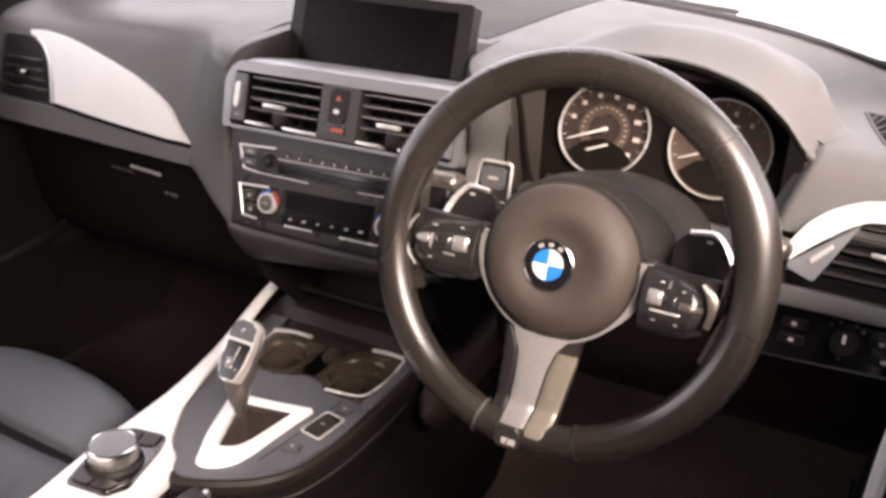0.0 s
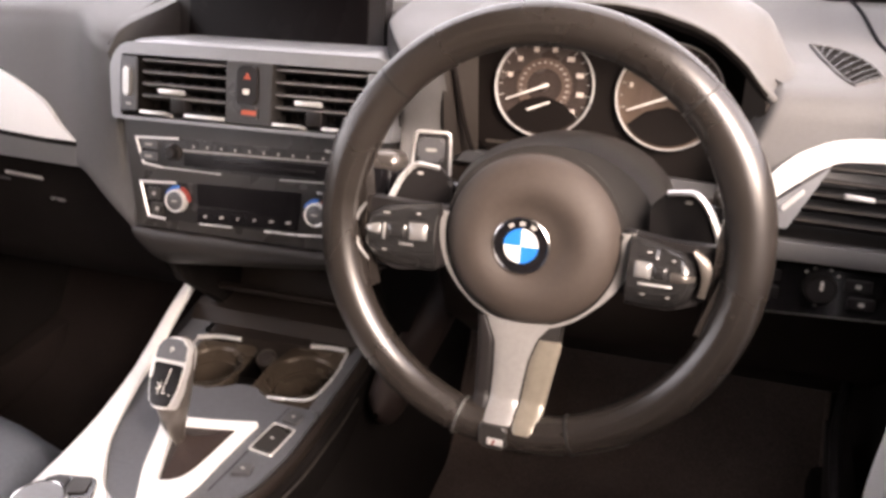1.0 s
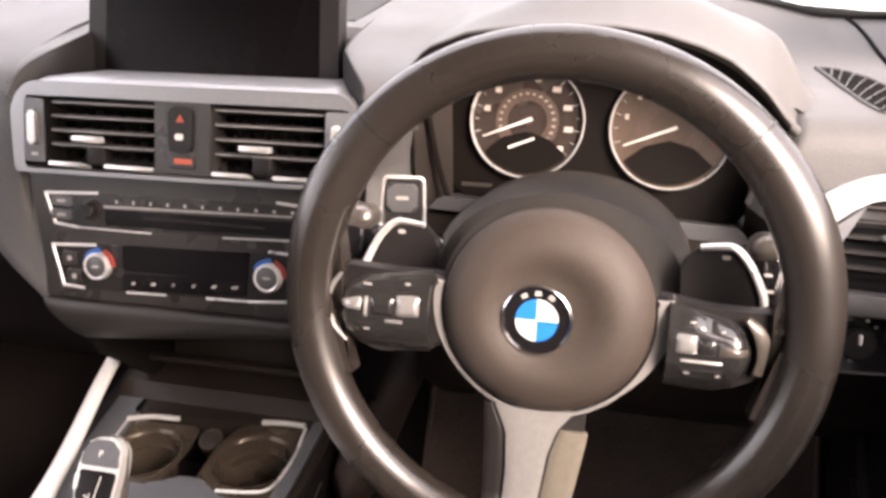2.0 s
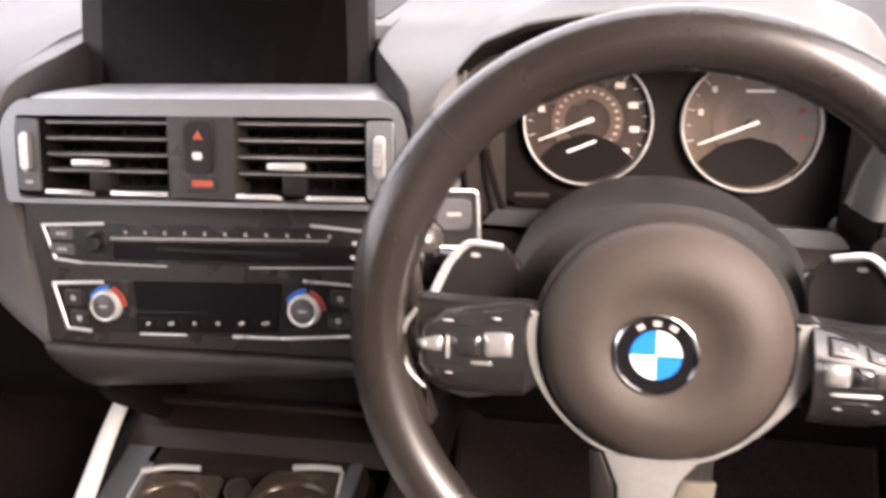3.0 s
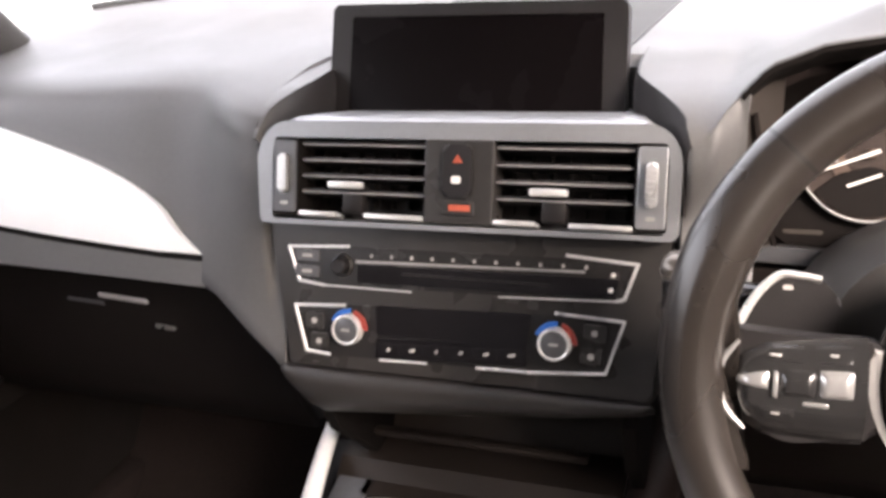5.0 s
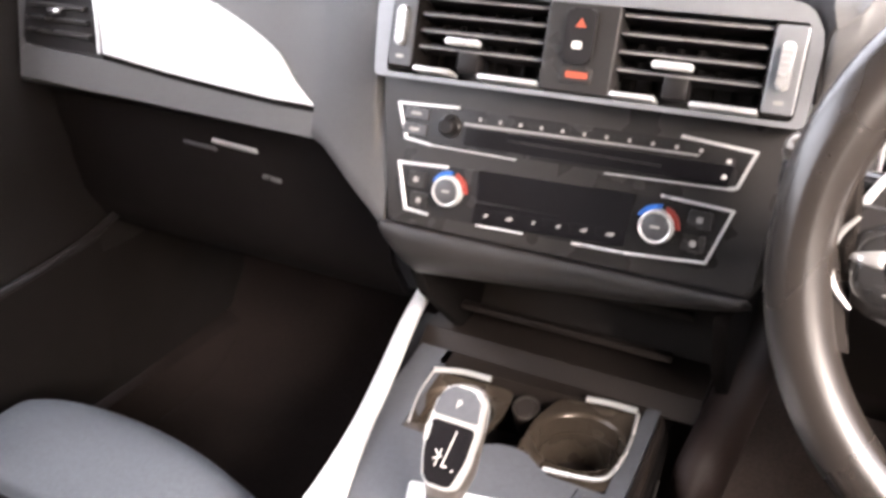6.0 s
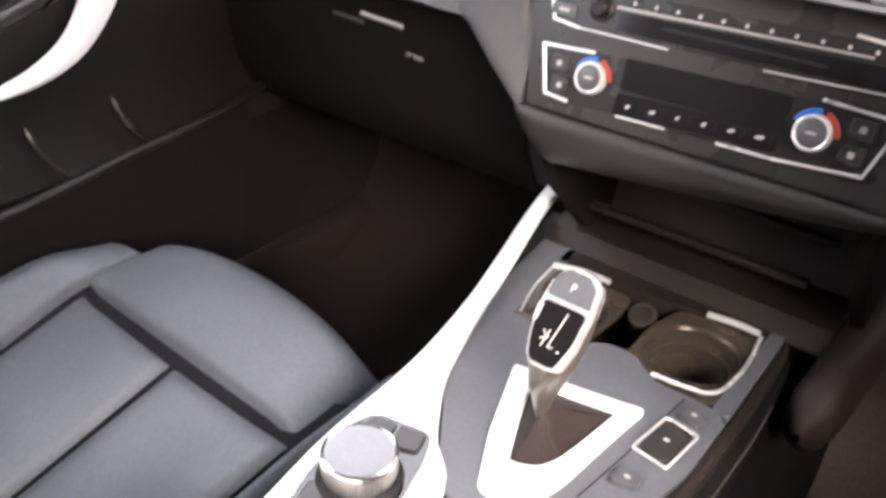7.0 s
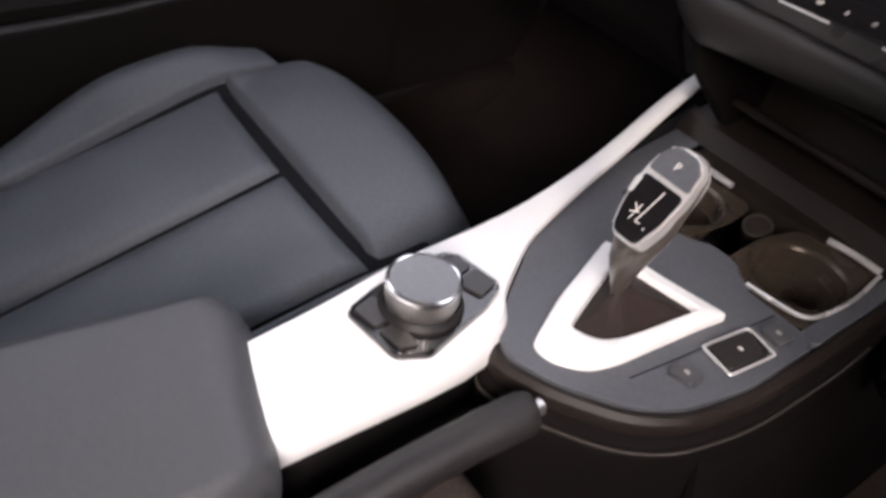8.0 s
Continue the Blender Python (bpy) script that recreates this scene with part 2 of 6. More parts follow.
def curve_through(pts, n=8):
    """A smooth line through the points (Catmull-Rom)."""
    p = [Vector(q) for q in pts]
    p = [2 * p[0] - p[1]] + p + [2 * p[-1] - p[-2]]
    out = []
    for k in range(1, len(p) - 2):
        for i in range(n):
            t = i / n
            a, b, c, d = p[k - 1], p[k], p[k + 1], p[k + 2]
            out.append(0.5 * ((2 * b) + (c - a) * t + (2 * a - 5 * b + 4 * c - d) * t * t + (3 * b - a - 3 * c + d) * t ** 3))
    out.append(p[-2])
    return out


def at(x, y, z):
    return Matrix.Translation((x, y, z))


LEAN = 0.284
PF = axes((0, 0.0325, 0.700), LEAN)      # radio and climate panel
VF = axes((0, 0.0320, 0.791), LEAN)      # centre vents
SF = axes((-0.012, 0.1595, 0.906), 0.30)  # display
TF = axes((-0.261, 0.065, 0.734), 0.316)  # passenger trim
GF = axes((0.319, 0.126, 0.832), 0.30)   # instruments
WF = axes((0.372, -0.135, 0.779), 0.272)  # steering wheel
RF = axes((0.597, 0.049, 0.796), 0.316)  # driver's outer vent


# ---- the shell of the car ----
def top_z(x, y):
    """Height of the dashboard's upper skin."""
    base = 0.92 + 0.038 * ease(-x, -0.35, 0.45)
    front = 0.898 - 0.014 * ease(abs(x), 0.3, 0.65)
    return front + (base - front) * ease(y, 0.10, 0.62)


def screen_y(x):
    """Where the windscreen meets the dashboard."""
    return 0.68 - (0.95 * min(x, 0.6) ** 2 if x > 0 else 0.42 * x * x)


def shell():
    ground = part("ground", sheet(bmesh.new(), [[(x, y, -0.16) for x in (-400, -20, -4, 0, 4, 20, 400)] for y in (-400, -20, -4, 0, 4, 20, 400)]), GROUND)
    tagged(ground, "pale concrete ground around the parked car", "ground", kind="structure")
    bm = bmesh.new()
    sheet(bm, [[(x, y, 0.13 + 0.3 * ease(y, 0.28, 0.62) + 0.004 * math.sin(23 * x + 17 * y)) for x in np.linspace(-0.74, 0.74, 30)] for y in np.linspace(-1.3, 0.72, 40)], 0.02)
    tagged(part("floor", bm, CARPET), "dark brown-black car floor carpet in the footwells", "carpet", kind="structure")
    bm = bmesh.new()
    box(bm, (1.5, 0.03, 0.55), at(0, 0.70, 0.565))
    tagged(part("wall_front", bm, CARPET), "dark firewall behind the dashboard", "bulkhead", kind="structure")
    bm = bmesh.new()
    box(bm, (1.56, 0.05, 1.40), at(0, -1.45, 0.74), 0.03)
    tagged(part("wall_rear", bm, BLACK), "plain dark rear wall of the cabin", "wall", kind="structure")
    for s in (-1, 1):
        bm = bmesh.new()
        slab(bm, [(-1.44, 0.0), (-0.80, 0.0), (-0.76, 0.92), (-1.26, 0.96), (-1.32, 1.30), (-1.44, 1.30)], 0.0, 0.03, Matrix(((0, 0, s, s * 0.745), (1, 0, 0, 0), (0, 1, 0, 0), (0, 0, 0, 1))))
        tagged(part("wall_side", bm, BLACK), "plain dark side wall of the rear cabin", "wall", kind="structure")
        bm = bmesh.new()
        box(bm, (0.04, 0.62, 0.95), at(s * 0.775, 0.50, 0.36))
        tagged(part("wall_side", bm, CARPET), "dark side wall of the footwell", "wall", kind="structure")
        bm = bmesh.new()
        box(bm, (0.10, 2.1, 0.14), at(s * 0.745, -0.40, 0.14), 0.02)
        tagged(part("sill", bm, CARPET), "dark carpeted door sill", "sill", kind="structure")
    # roof with headliner
    rows = [[(x, y, 1.40 - 0.05 * (x / 0.6) ** 2 - 0.06 * ease(y, -0.3, 0.2) - 0.08 * ease(-y, 0.9, 1.5)) for x in np.linspace(-0.66, 0.66, 13)] for y in np.linspace(-1.5, -0.02, 14)]
    tagged(part("ceiling", sheet(bmesh.new(), rows, 0.03), HEADLINER), "dark anthracite cloth headliner under the roof", "headliner", kind="structure")
    # windscreen pillars and rear pillars
    for s in (-1, 1):
        bm = bmesh.new()
        tube(bm, curve_through([(s * 0.722, 0.33, 0.87), (s * 0.693, 0.15, 1.05), (s * 0.60, -0.06, 1.33)], 6), 0.048, 14, squash=0.75)
        tagged(part("pillar", bm, HEADLINER), "dark cloth windscreen pillar trim", "pillar", kind="structure")
        bm = bmesh.new()
        tube(bm, [(s * 0.74, -0.75, 0.9), (s * 0.60, -0.72, 1.36)], 0.05, 10, squash=0.6)
        tagged(part("pillar", bm, HEADLINER), "dark cloth door pillar trim", "pillar", kind="structure")
    # windscreen
    rows = []
    for x in np.linspace(-0.70, 0.70, 25):
        y0, z0 = screen_y(x) + 0.012, 0.905 + 0.038 * ease(-x, -0.35, 0.45)
        x1, y1, z1 = x * 0.83, -0.02 - 0.12 * abs(x / 0.7) ** 2, 1.335 - 0.05 * (x / 0.7) ** 2
        rows.append([(x + (x1 - x) * k, y0 + (y1 - y0) * k, z0 + (z1 - z0) * k + 0.02 * math.sin(math.pi * k)) for k in np.linspace(0, 1, 9)])
    pane = part("windscreen", sheet(bmesh.new(), rows, 0.005), GLASS)
    pane.visible_shadow = False
    tagged(pane, "large clear curved car windscreen", "windscreen", kind="structure")
    # black band along the foot of the glass
    bm = bmesh.new()
    xs = np.linspace(-0.70, 0.70, 41)
    tube(bm, [(x, screen_y(x) + 0.004, top_z(x, screen_y(x)) + 0.004) for x in xs], 0.006, 8)
    tagged(part("windscreen_seal", bm, RUBBER), "thin black rubber seal along the foot of the windscreen", "seal", kind="structure")
    # bonnet outside
    rows = [[(x, y, 0.895 + 0.03 * ease(-x, -0.35, 0.45) - 0.025 * (x / 0.7) ** 2 - 0.16 * ease(y, 0.9, 1.7)) for y in screen_y(x) + 0.08 + (1.7 - screen_y(x) - 0.08) * np.linspace(0, 1, 16)] for x in np.linspace(-0.78, 0.78, 25)]
    bonnet = part("bonnet", sheet(bmesh.new(), rows, 0.03), PAINT)
    tagged(bonnet, "pale painted bonnet beyond the windscreen", "bonnet")


# Added mat: its pale velour stands for light on the driver's floor.
def lit_floor_mat():
    t = thing("lit_floor_mat", (0.41, 0.0, 0.14), "added brown-grey velour mat standing for light on the driver's floor", "floor mat")
    edge = [(0.140, y) for y in np.linspace(-0.49, 0.65, 40)] + [(x, 0.66) for x in np.linspace(0.15, 0.705, 20)] + [(0.715, y) for y in np.linspace(0.65, -0.49, 40)] + [(x, -0.50) for x in np.linspace(0.705, 0.15, 20)]

    def lie(x, y):
        return 0.136 + 0.3 * ease(y, 0.28, 0.62) + 0.004 * math.sin(23 * x + 17 * y)

    rows = [[(x, y, lie(x, y) + 0.010 * (1 - abs(2 * (x - 0.14) / 0.575 - 1) ** 12)) for x in np.linspace(0.140, 0.715, 22)] for y in np.linspace(-0.50, 0.66, 32)]
    part("velour", sheet(bmesh.new(), rows, 0.004), LIT_MAT, t)
    bm = bmesh.new()
    tube(bm, [(x, y, lie(x, y) + 0.004) for x, y in edge], 0.004, 6, closed=True)
    part("binding", bm, LIT_MAT, t, "stitched edge")


def wipers():
    """Wiper arms and blades resting outside along the foot of the windscreen."""
    for x0, x1, lift in ((0.09, 0.375, 0.000), (-0.56, -0.16, 0.004)):
        w = thing("windscreen_wiper", ((x0 + x1) / 2, screen_y((x0 + x1) / 2) + 0.05, 0.93), "thin black windscreen wiper resting at the foot of the glass", "wiper", "windscreen wipers")
        line = [Vector((x, screen_y(x) + 0.034 + 0.02 * (1 - q), top_z(x, screen_y(x)) + 0.0045 + lift + 0.006 * q)) for q, x in zip(np.linspace(0, 1, 12), np.linspace(x0, x1, 12))]
        part("blade", tube(bmesh.new(), line, 0.0045, 8, squash=0.7), RUBBER, w)
        part("arm", tube(bmesh.new(), [line[0] + Vector((-0.02, 0.05, -0.012)), line[3] + Vector((0, 0.02, 0.004)), line[6] + Vector((0, 0.004, 0.006))], [0.008, 0.006, 0.004], 8, squash=0.5), BLACK, w)


def dashboard():
    d = thing("dashboard", (0, 0.3, 0.7), "grey grained soft-plastic dashboard, broad and gently curved", "dashboard")

    def front_y(x, z):
        w = ease(x, -0.315, -0.185)
        return (0.070 + (z - 0.734) * 0.316) * (1 - w) + (0.0325 + (z - 0.70) * LEAN + 0.0015) * w

    def low_z(x):
        return float(np.interp(x, (-0.30, -0.262, -0.245, -0.222, -0.20, -0.178, -0.160), (0.706, 0.704, 0.700, 0.686, 0.671, 0.655, 0.640)))

    # upper skin, passenger side: windscreen to the lip over the glovebox
    rows = []
    for x in np.concatenate([np.linspace(-0.735, -0.33, 26), np.linspace(-0.32, -0.178, 30), [-0.1764, -0.168, -0.160]]):
        zb = low_z(x)
        yw = screen_y(x)
        zf = top_z(x, 0.12) - 0.004
        k = ease(x, -0.27, -0.181)
        tuck = x > -0.1765
        row = [(x, y, top_z(x, y)) for y in np.linspace(yw, 0.165 + 0.05 * tuck, 9)]
        yk = front_y(x, zf - 0.028)
        old = [(x, yk + 0.038, zf + 0.002), (x, yk + 0.020, zf - 0.004), (x, yk + 0.007, zf - 0.013)]
        edge = [(x, 0.212, 0.88), (x, 0.208, 0.85), (x, 0.2, 0.82)] if tuck else [(x, 0.090, 0.887), (x, 0.067, 0.877), (x, 0.054, 0.866)]
        row += [tuple(Vector(a).lerp(Vector(b), 1 if tuck else k)) for a, b in zip(old, edge)]
        zs = 0.80 if tuck else (zf - 0.028) * (1 - k) + 0.855 * k
        row += [(x, front_y(x, z) - (0 if tuck else 0.0245 * k * ease(z, 0.69, 0.86)), z) for z in np.linspace(zs, zb + 0.006, 14)]
        row += [(x, front_y(x, zb) + 0.004, zb + 0.001), (x, front_y(x, zb) + 0.016, zb - 0.001), (x, front_y(x, zb) + 0.13, zb + 0.012)]
        rows.append(row)
    part("upper_pad", sheet(bmesh.new(), rows, 0.004), DASH, d, "", 1.1)
    # middle, behind the display
    rows = [[(x, y, top_z(x, y)) for y in np.linspace(screen_y(x), 0.205, 9)] + [(x, 0.195, top_z(x, 0.2) - 0.01), (x, 0.19, 0.84)] for x in np.linspace(-0.178, 0.137, 13)]
    part("upper_pad", sheet(bmesh.new(), rows, 0.006), DASH, d)
    # cheeks beside the display: a dark wall below, the pad closing over it
    cheek_l = ((-0.176, 0.048, 0.855), (-0.169, 0.065, 0.876), (-0.158, 0.090, 0.887), (-0.152, 0.118, 0.892), (-0.1495, 0.145, 0.896), (-0.150, 0.180, 0.899), (-0.152, 0.215, 0.902))
    cheek_r = ((0.188, 0.048, 0.855), (0.181, 0.065, 0.874), (0.165, 0.090, 0.884), (0.150, 0.118, 0.889), (0.139, 0.145, 0.892), (0.136, 0.180, 0.896), (0.135, 0.215, 0.901))
    for line, sg in ((cheek_l, -1), (cheek_r, 1)):
        edge = curve_through(line, 4)
        rows = [[p + Vector((0, 0, 0.001)), p - Vector((sg * 0.003, 0, 0.006)), p - Vector((sg * 0.004, 0, 0.02)), Vector((p.x - sg * 0.003, p.y, 0.80))] for p in edge]
        part("display_cheek", sheet(bmesh.new(), rows, 0.002), BLACK, d, "dark cheek beside the display")
    rows = []
    for p in curve_through(cheek_l, 4):
        q = Vector((-0.179, p.y, p.z - 0.0005))
        rows.append([p, p.lerp(q, 0.35) + Vector((0, 0, 0.001)), p.lerp(q, 0.7), q])
    part("upper_pad", sheet(bmesh.new(), rows, 0.004), DASH, d)

    # driver side skin: from the display over the instrument cowl to the door, one smooth sheet
    def lip_z(x):
        return float(np.interp(x, (0.186, 0.205, 0.216, 0.228, 0.242, 0.275, 0.31, 0.352, 0.40, 0.436, 0.47, 0.494, 0.52, 0.540, 0.552, 0.60),
                               (0.893, 0.890, 0.890, 0.900, 0.911, 0.924, 0.929, 0.932, 0.932, 0.927, 0.917, 0.906, 0.885, 0.861, 0.846, 0.846)))

    def corner_z(x, y):
        low = 0.853 + 0.072 * y
        return low + (top_z(x, y) - low) * ease(y, 0.24, max(0.30, screen_y(x)))

    def pad_z(x, y):
        lift = lip_z(x) - top_z(x, 0.072)
        hump = top_z(x, y) + lift * (1 - ease(y, 0.08, float(np.interp(x, (0.46, 0.535), (0.40, 0.20)))))
        hump += 0.026 * ease(y, 0.068, 0.165) * (1 - ease(y, 0.19, 0.40)) * ease(x, 0.25, 0.36)
        side = np.interp(y, (0.07, 0.12, 0.156, 0.285, 0.448), (0.566, 0.568, 0.563, 0.532, 0.470))
        w = 1 - ease(x, side - 0.020 - 0.05 * ease(y, 0.10, 0.4), side + 0.010)
        z = corner_z(x, y) * (1 - w) + hump * w
        near = np.interp(y, (0.048, 0.056, 0.065, 0.078, 0.090, 0.118, 0.145, 0.180, 0.215), (0.855, 0.867, 0.8745, 0.880, 0.884, 0.889, 0.892, 0.896, 0.901)) if y < 0.215 else top_z(x, y)
        k = ease(x, 0.192, 0.236)
        return near * (1 - k) + z * k

    def edge_y(x):
        return float(np.interp(x, (0.1355, 0.139, 0.150, 0.165, 0.181, 0.188, 0.205, 0.221, 0.538, 0.549, 0.560), (0.20, 0.145, 0.118, 0.090, 0.065, 0.048, 0.053, 0.072, 0.072, 0.078, 0.100)))

    rows, lining = [], []
    for x in np.concatenate([np.linspace(0.1355, 0.222, 22), np.linspace(0.227, 0.53, 40), np.linspace(0.535, 0.60, 18), np.linspace(0.61, 0.735, 9)]):
        yw, yf = screen_y(x), edge_y(x)
        row = [(x, y, pad_z(x, y)) for y in yf + (yw - yf) * np.linspace(1, 0, 34) ** 1.25]
        z = row[-1][2]
        if x < 0.2215 or x > 0.546:
            deep = 3.5 if 0.54 < x < 0.58 else 1.0
            row += [(x, yf + 0.0005, z - 0.002 * deep), (x, yf + 0.002 * deep, z - 0.005 * deep), (x, yf + 0.004 * deep, z - 0.008 * deep)]
        else:
            row += [(x, yf - 0.0006, z - 0.0014), (x, yf + 0.0004, z - 0.0026), (x, yf + 0.004, z - 0.0032)]
            # Lining starts ahead of the lip to blacken its sunlit edge.
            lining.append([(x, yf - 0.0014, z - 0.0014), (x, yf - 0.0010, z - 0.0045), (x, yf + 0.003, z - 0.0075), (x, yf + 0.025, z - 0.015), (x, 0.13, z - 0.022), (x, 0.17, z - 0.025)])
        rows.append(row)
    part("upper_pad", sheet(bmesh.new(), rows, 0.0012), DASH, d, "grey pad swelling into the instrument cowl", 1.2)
    part("cowl_lining", sheet(bmesh.new(), lining, 0.002), MATT, d, "black underside of the cowl, darkening the lip's sunlit edge")
    bm = bmesh.new()
    lip = [(x, edge_y(x) + 0.0020, pad_z(x, edge_y(x)) - 0.0022) for x in (0.524, 0.532, 0.538, 0.544, 0.549)]
    lip += [(0.5460, 0.0900, 0.8400), (0.5380, 0.0900, 0.8260), (0.530, 0.0880, 0.8080), (0.521, 0.0810, 0.7820)]
    lip = curve_through(lip, 4)
    tube(bm, lip, [0.0012 + 0.0030 * ease(k, 0, 14) for k in range(len(lip))], 10)
    part("cowl_end", bm, DASH, d, "soft ridge at the cowl's end", 1.2)
    bm = bmesh.new()
    joint = curve_through([(0.621, 0.350, 0), (0.641, 0.294, 0), (0.657, 0.225, 0), (0.672, 0.13, 0)], 5)
    tube(bm, [(p.x, p.y, pad_z(p.x, p.y) + 0.0004) for p in joint], 0.0022, 8)
    part("panel_joint", bm, SEAM, d, "thin dark joint beside the door")
    # hood over the driver's outer vent
    rows = []
    for k in np.concatenate([np.linspace(0, 0.12, 8), np.linspace(0.16, 1, 10)]):
        row = []
        for y, dz in ((0.165, 0.0), (0.145, 0.0), (0.125, 0.0), (0.104, 0.0), (0.096, -0.001), (0.086, -0.0035), (0.077, -0.008), (0.071, -0.015), (0.066, -0.026), (0.062, -0.040), (0.056, -0.058), (0.050, -0.080)):
            zt = 0.8595 + dz
            xl = float(np.interp(zt, (0.775, 0.785, 0.808, 0.845, 0.8585), (0.519, 0.521, 0.527, 0.541, 0.547)))
            x = xl + (0.735 - xl) * k
            if y > 0.103:
                xl = 0.538 + 0.008 * ease(y, 0.104, 0.165)
                x = xl + (0.735 - xl) * k
                row.append((x, y, min(pad_z(x, y), corner_z(x, y) + 0.004) + 0.0005))
            else:
                fade = float(np.interp(y, (0.066, 0.104), (0, 1)))
                row.append((x, y + 0.028 * (1 - ease(k, 0, 0.075)) ** 2, zt + (corner_z(x, 0.104) - 0.8590) + fade * min(0.004, max(0, pad_z(x, 0.104) - corner_z(x, 0.104)))))
        rows.append(row)
    part("vent_hood", sheet(bmesh.new(), rows), DASH, d, "", 1.2)
    # inner side walls of the instrument recess
    for x0, x1 in ((0.224, 0.252), (0.547, 0.526)):
        rows = [[(x0 + (x1 - x0) * k, 0.078 + 0.035 * k, 0.735 + (lip_z(x0 + (x1 - x0) * k) - 0.007 - 0.735) * f) for k in (0, 0.3, 0.6, 1)] for f in np.linspace(0, 1, 9)]
        part("recess_wall", sheet(bmesh.new(), rows, 0.004), CHEEK, d)
    bm = bmesh.new()
    tube(bm, curve_through([(0.231, 0.083, 0.872), (0.236, 0.086, 0.845), (0.243, 0.089, 0.80), (0.254, 0.092, 0.762), (0.268, 0.094, 0.752)], 5), 0.0032, 8, squash=0.6)
    part("recess_rib", bm, CLUSTER, d, "dark rib running down beside the instruments")
    # cheek between centre stack and instruments, rising into the pad
    rows = []
    for x in np.linspace(0.184, 0.227, 13):
        w = ease(x, 0.180, 0.246)
        yt = edge_y(x) + 0.0005
        zt = pad_z(x, yt) - 0.002
        row = []
        for z in np.concatenate([np.linspace(0.675, 0.78, 5), np.linspace(0.79, zt, 14)]):
            y = (0.0285 + (z - 0.70) * LEAN) * (1 - w) + (0.105 + (z - 0.80) * 0.3) * w
            y1 = (0.0285 + (zt - 0.70) * LEAN) * (1 - w) + (0.105 + (zt - 0.80) * 0.3) * w
            row.append((x, y + (yt - y1) * ease(z, 0.785, zt - 0.01), z))
        rows.append(row)
    part("side_cheek", sheet(bmesh.new(), rows, 0.004), DASH, d, "", 1.2)
    # lower dash below the instruments, with a ledge
    bm = bmesh.new()
    rows = [[(x, y, z) for y, z in ((0.13, 0.752), (0.085, 0.748), (0.066, 0.738), (0.060, 0.72), (0.075, 0.69), (0.085, 0.64), (0.12, 0.54), (0.24, 0.44), (0.45, 0.38))] for x in np.linspace(0.21, 0.72, 12)]
    part("knee_panel", sheet(bm, rows, 0.008), TRAY, d)
    bm = bmesh.new()
    slab(bm, [(-0.052, -0.085), (0.13, -0.085), (0.13, -0.068), (-0.05, -0.066)], -0.02, 0.012, RF, 0.003)
    part("ledge", bm, DASH, d)
    # lip bar under the passenger trim
    bm = bmesh.new()
    slab(bm, rounded([(-0.43, -0.020), (0.010, -0.031), (0.012, -0.010), (-0.005, -0.003), (-0.12, 0.000), (-0.30, 0.014), (-0.43, 0.018)], 0.006), -0.012, 0.004, TF, 0.003)
    part("trim_lip", bm, DASH, d)
    bm = bmesh.new()
    box(bm, (0.0022, 0.024, 0.006), TF @ at(0.0125, -0.020, 0.0025) @ pose(0, 0, 0, 0, 0, -8), 0.0005)
    part("lip_joint", bm, MATT, d, "dark joint at the end of the lip")
    # centre stack body
    bm = bmesh.new()
    outline = rounded([(-0.180, 0.084), (0.180, 0.084), (0.174, -0.040), (0.164, -0.056), (0.10, -0.064), (0.02, -0.071), (-0.06, -0.078), (-0.130, -0.084), (-0.160, -0.052)], [0.004, 0.004, 0.01, 0.012, 0.02, 0.03, 0.02, 0.025, 0.03])
    slab(bm, outline, -0.16, -0.0055, PF, 0.004, 3)
    part("stack_body", bm, CHIN, d)
    bm = bmesh.new()
    slab(bm, rounded([(-0.176, 0.085), (0.177, 0.086), (0.168, -0.046), (-0.152, -0.0475)], [0.003, 0.003, 0.006, 0.006]), -0.003, 0.0026, PF, 0.0015)
    part("stack_fascia", bm, FASCIA, d, "dark graphite fascia round radio and climate panel")
    # the chin stands proud below the fascia, with a rounded upper edge
    rows = []
    for u in np.concatenate([np.linspace(-0.1655, -0.128, 16), np.linspace(-0.12, 0.15, 28), np.linspace(0.154, 0.171, 8)]):
        hi = float(np.interp(u, (-0.1655, -0.160, 0.166, 0.171), (-0.0545, -0.0495, -0.0490, -0.0530)))
        lo = float(np.interp(u, (-0.1655, -0.160, -0.150, -0.140, -0.128, -0.06, 0.02, 0.10, 0.150, 0.162, 0.171), (-0.060, -0.069, -0.083, -0.0935, -0.0985, -0.0920, -0.0835, -0.0750, -0.0670, -0.0640, -0.0580)))
        e = 1 - 0.9 * ease(abs(u - 0.003), 0.156, 0.169) ** 2
        prof = ((0.0, -0.004), (0.02, 0.002), (0.07, 0.0055), (0.15, 0.0072), (0.30, 0.0070), (0.45, 0.0055), (0.60, 0.0020), (0.74, -0.0040), (0.86, -0.0120), (0.95, -0.0210), (1.0, -0.0320))
        rows.append([PF @ Vector((u, hi + (lo - hi) * q, z * e - 0.004 * (1 - e))) for q, z in prof])
    part("stack_chin", sheet(bmesh.new(), rows, 0.003), CHIN, d, "rounded soft chin under the climate panel", 1.3)
    # flank of the stack down to the console
    for s in (-1, 1):
        bm = bmesh.new()
        slab(bm, [(0.03, 0.62), (0.30, 0.70), (0.30, 0.44), (0.16, 0.46), (0.06, 0.56)], s * (0.150 if s > 0 else 0.138) - 0.006, s * (0.150 if s > 0 else 0.138) + 0.006, Matrix(((0, 0, 1, 0), (1, 0, 0, 0), (0, 1, 0, 0), (0, 0, 0, 1))), 0.003)
        part("stack_flank", bm, MATT, d)
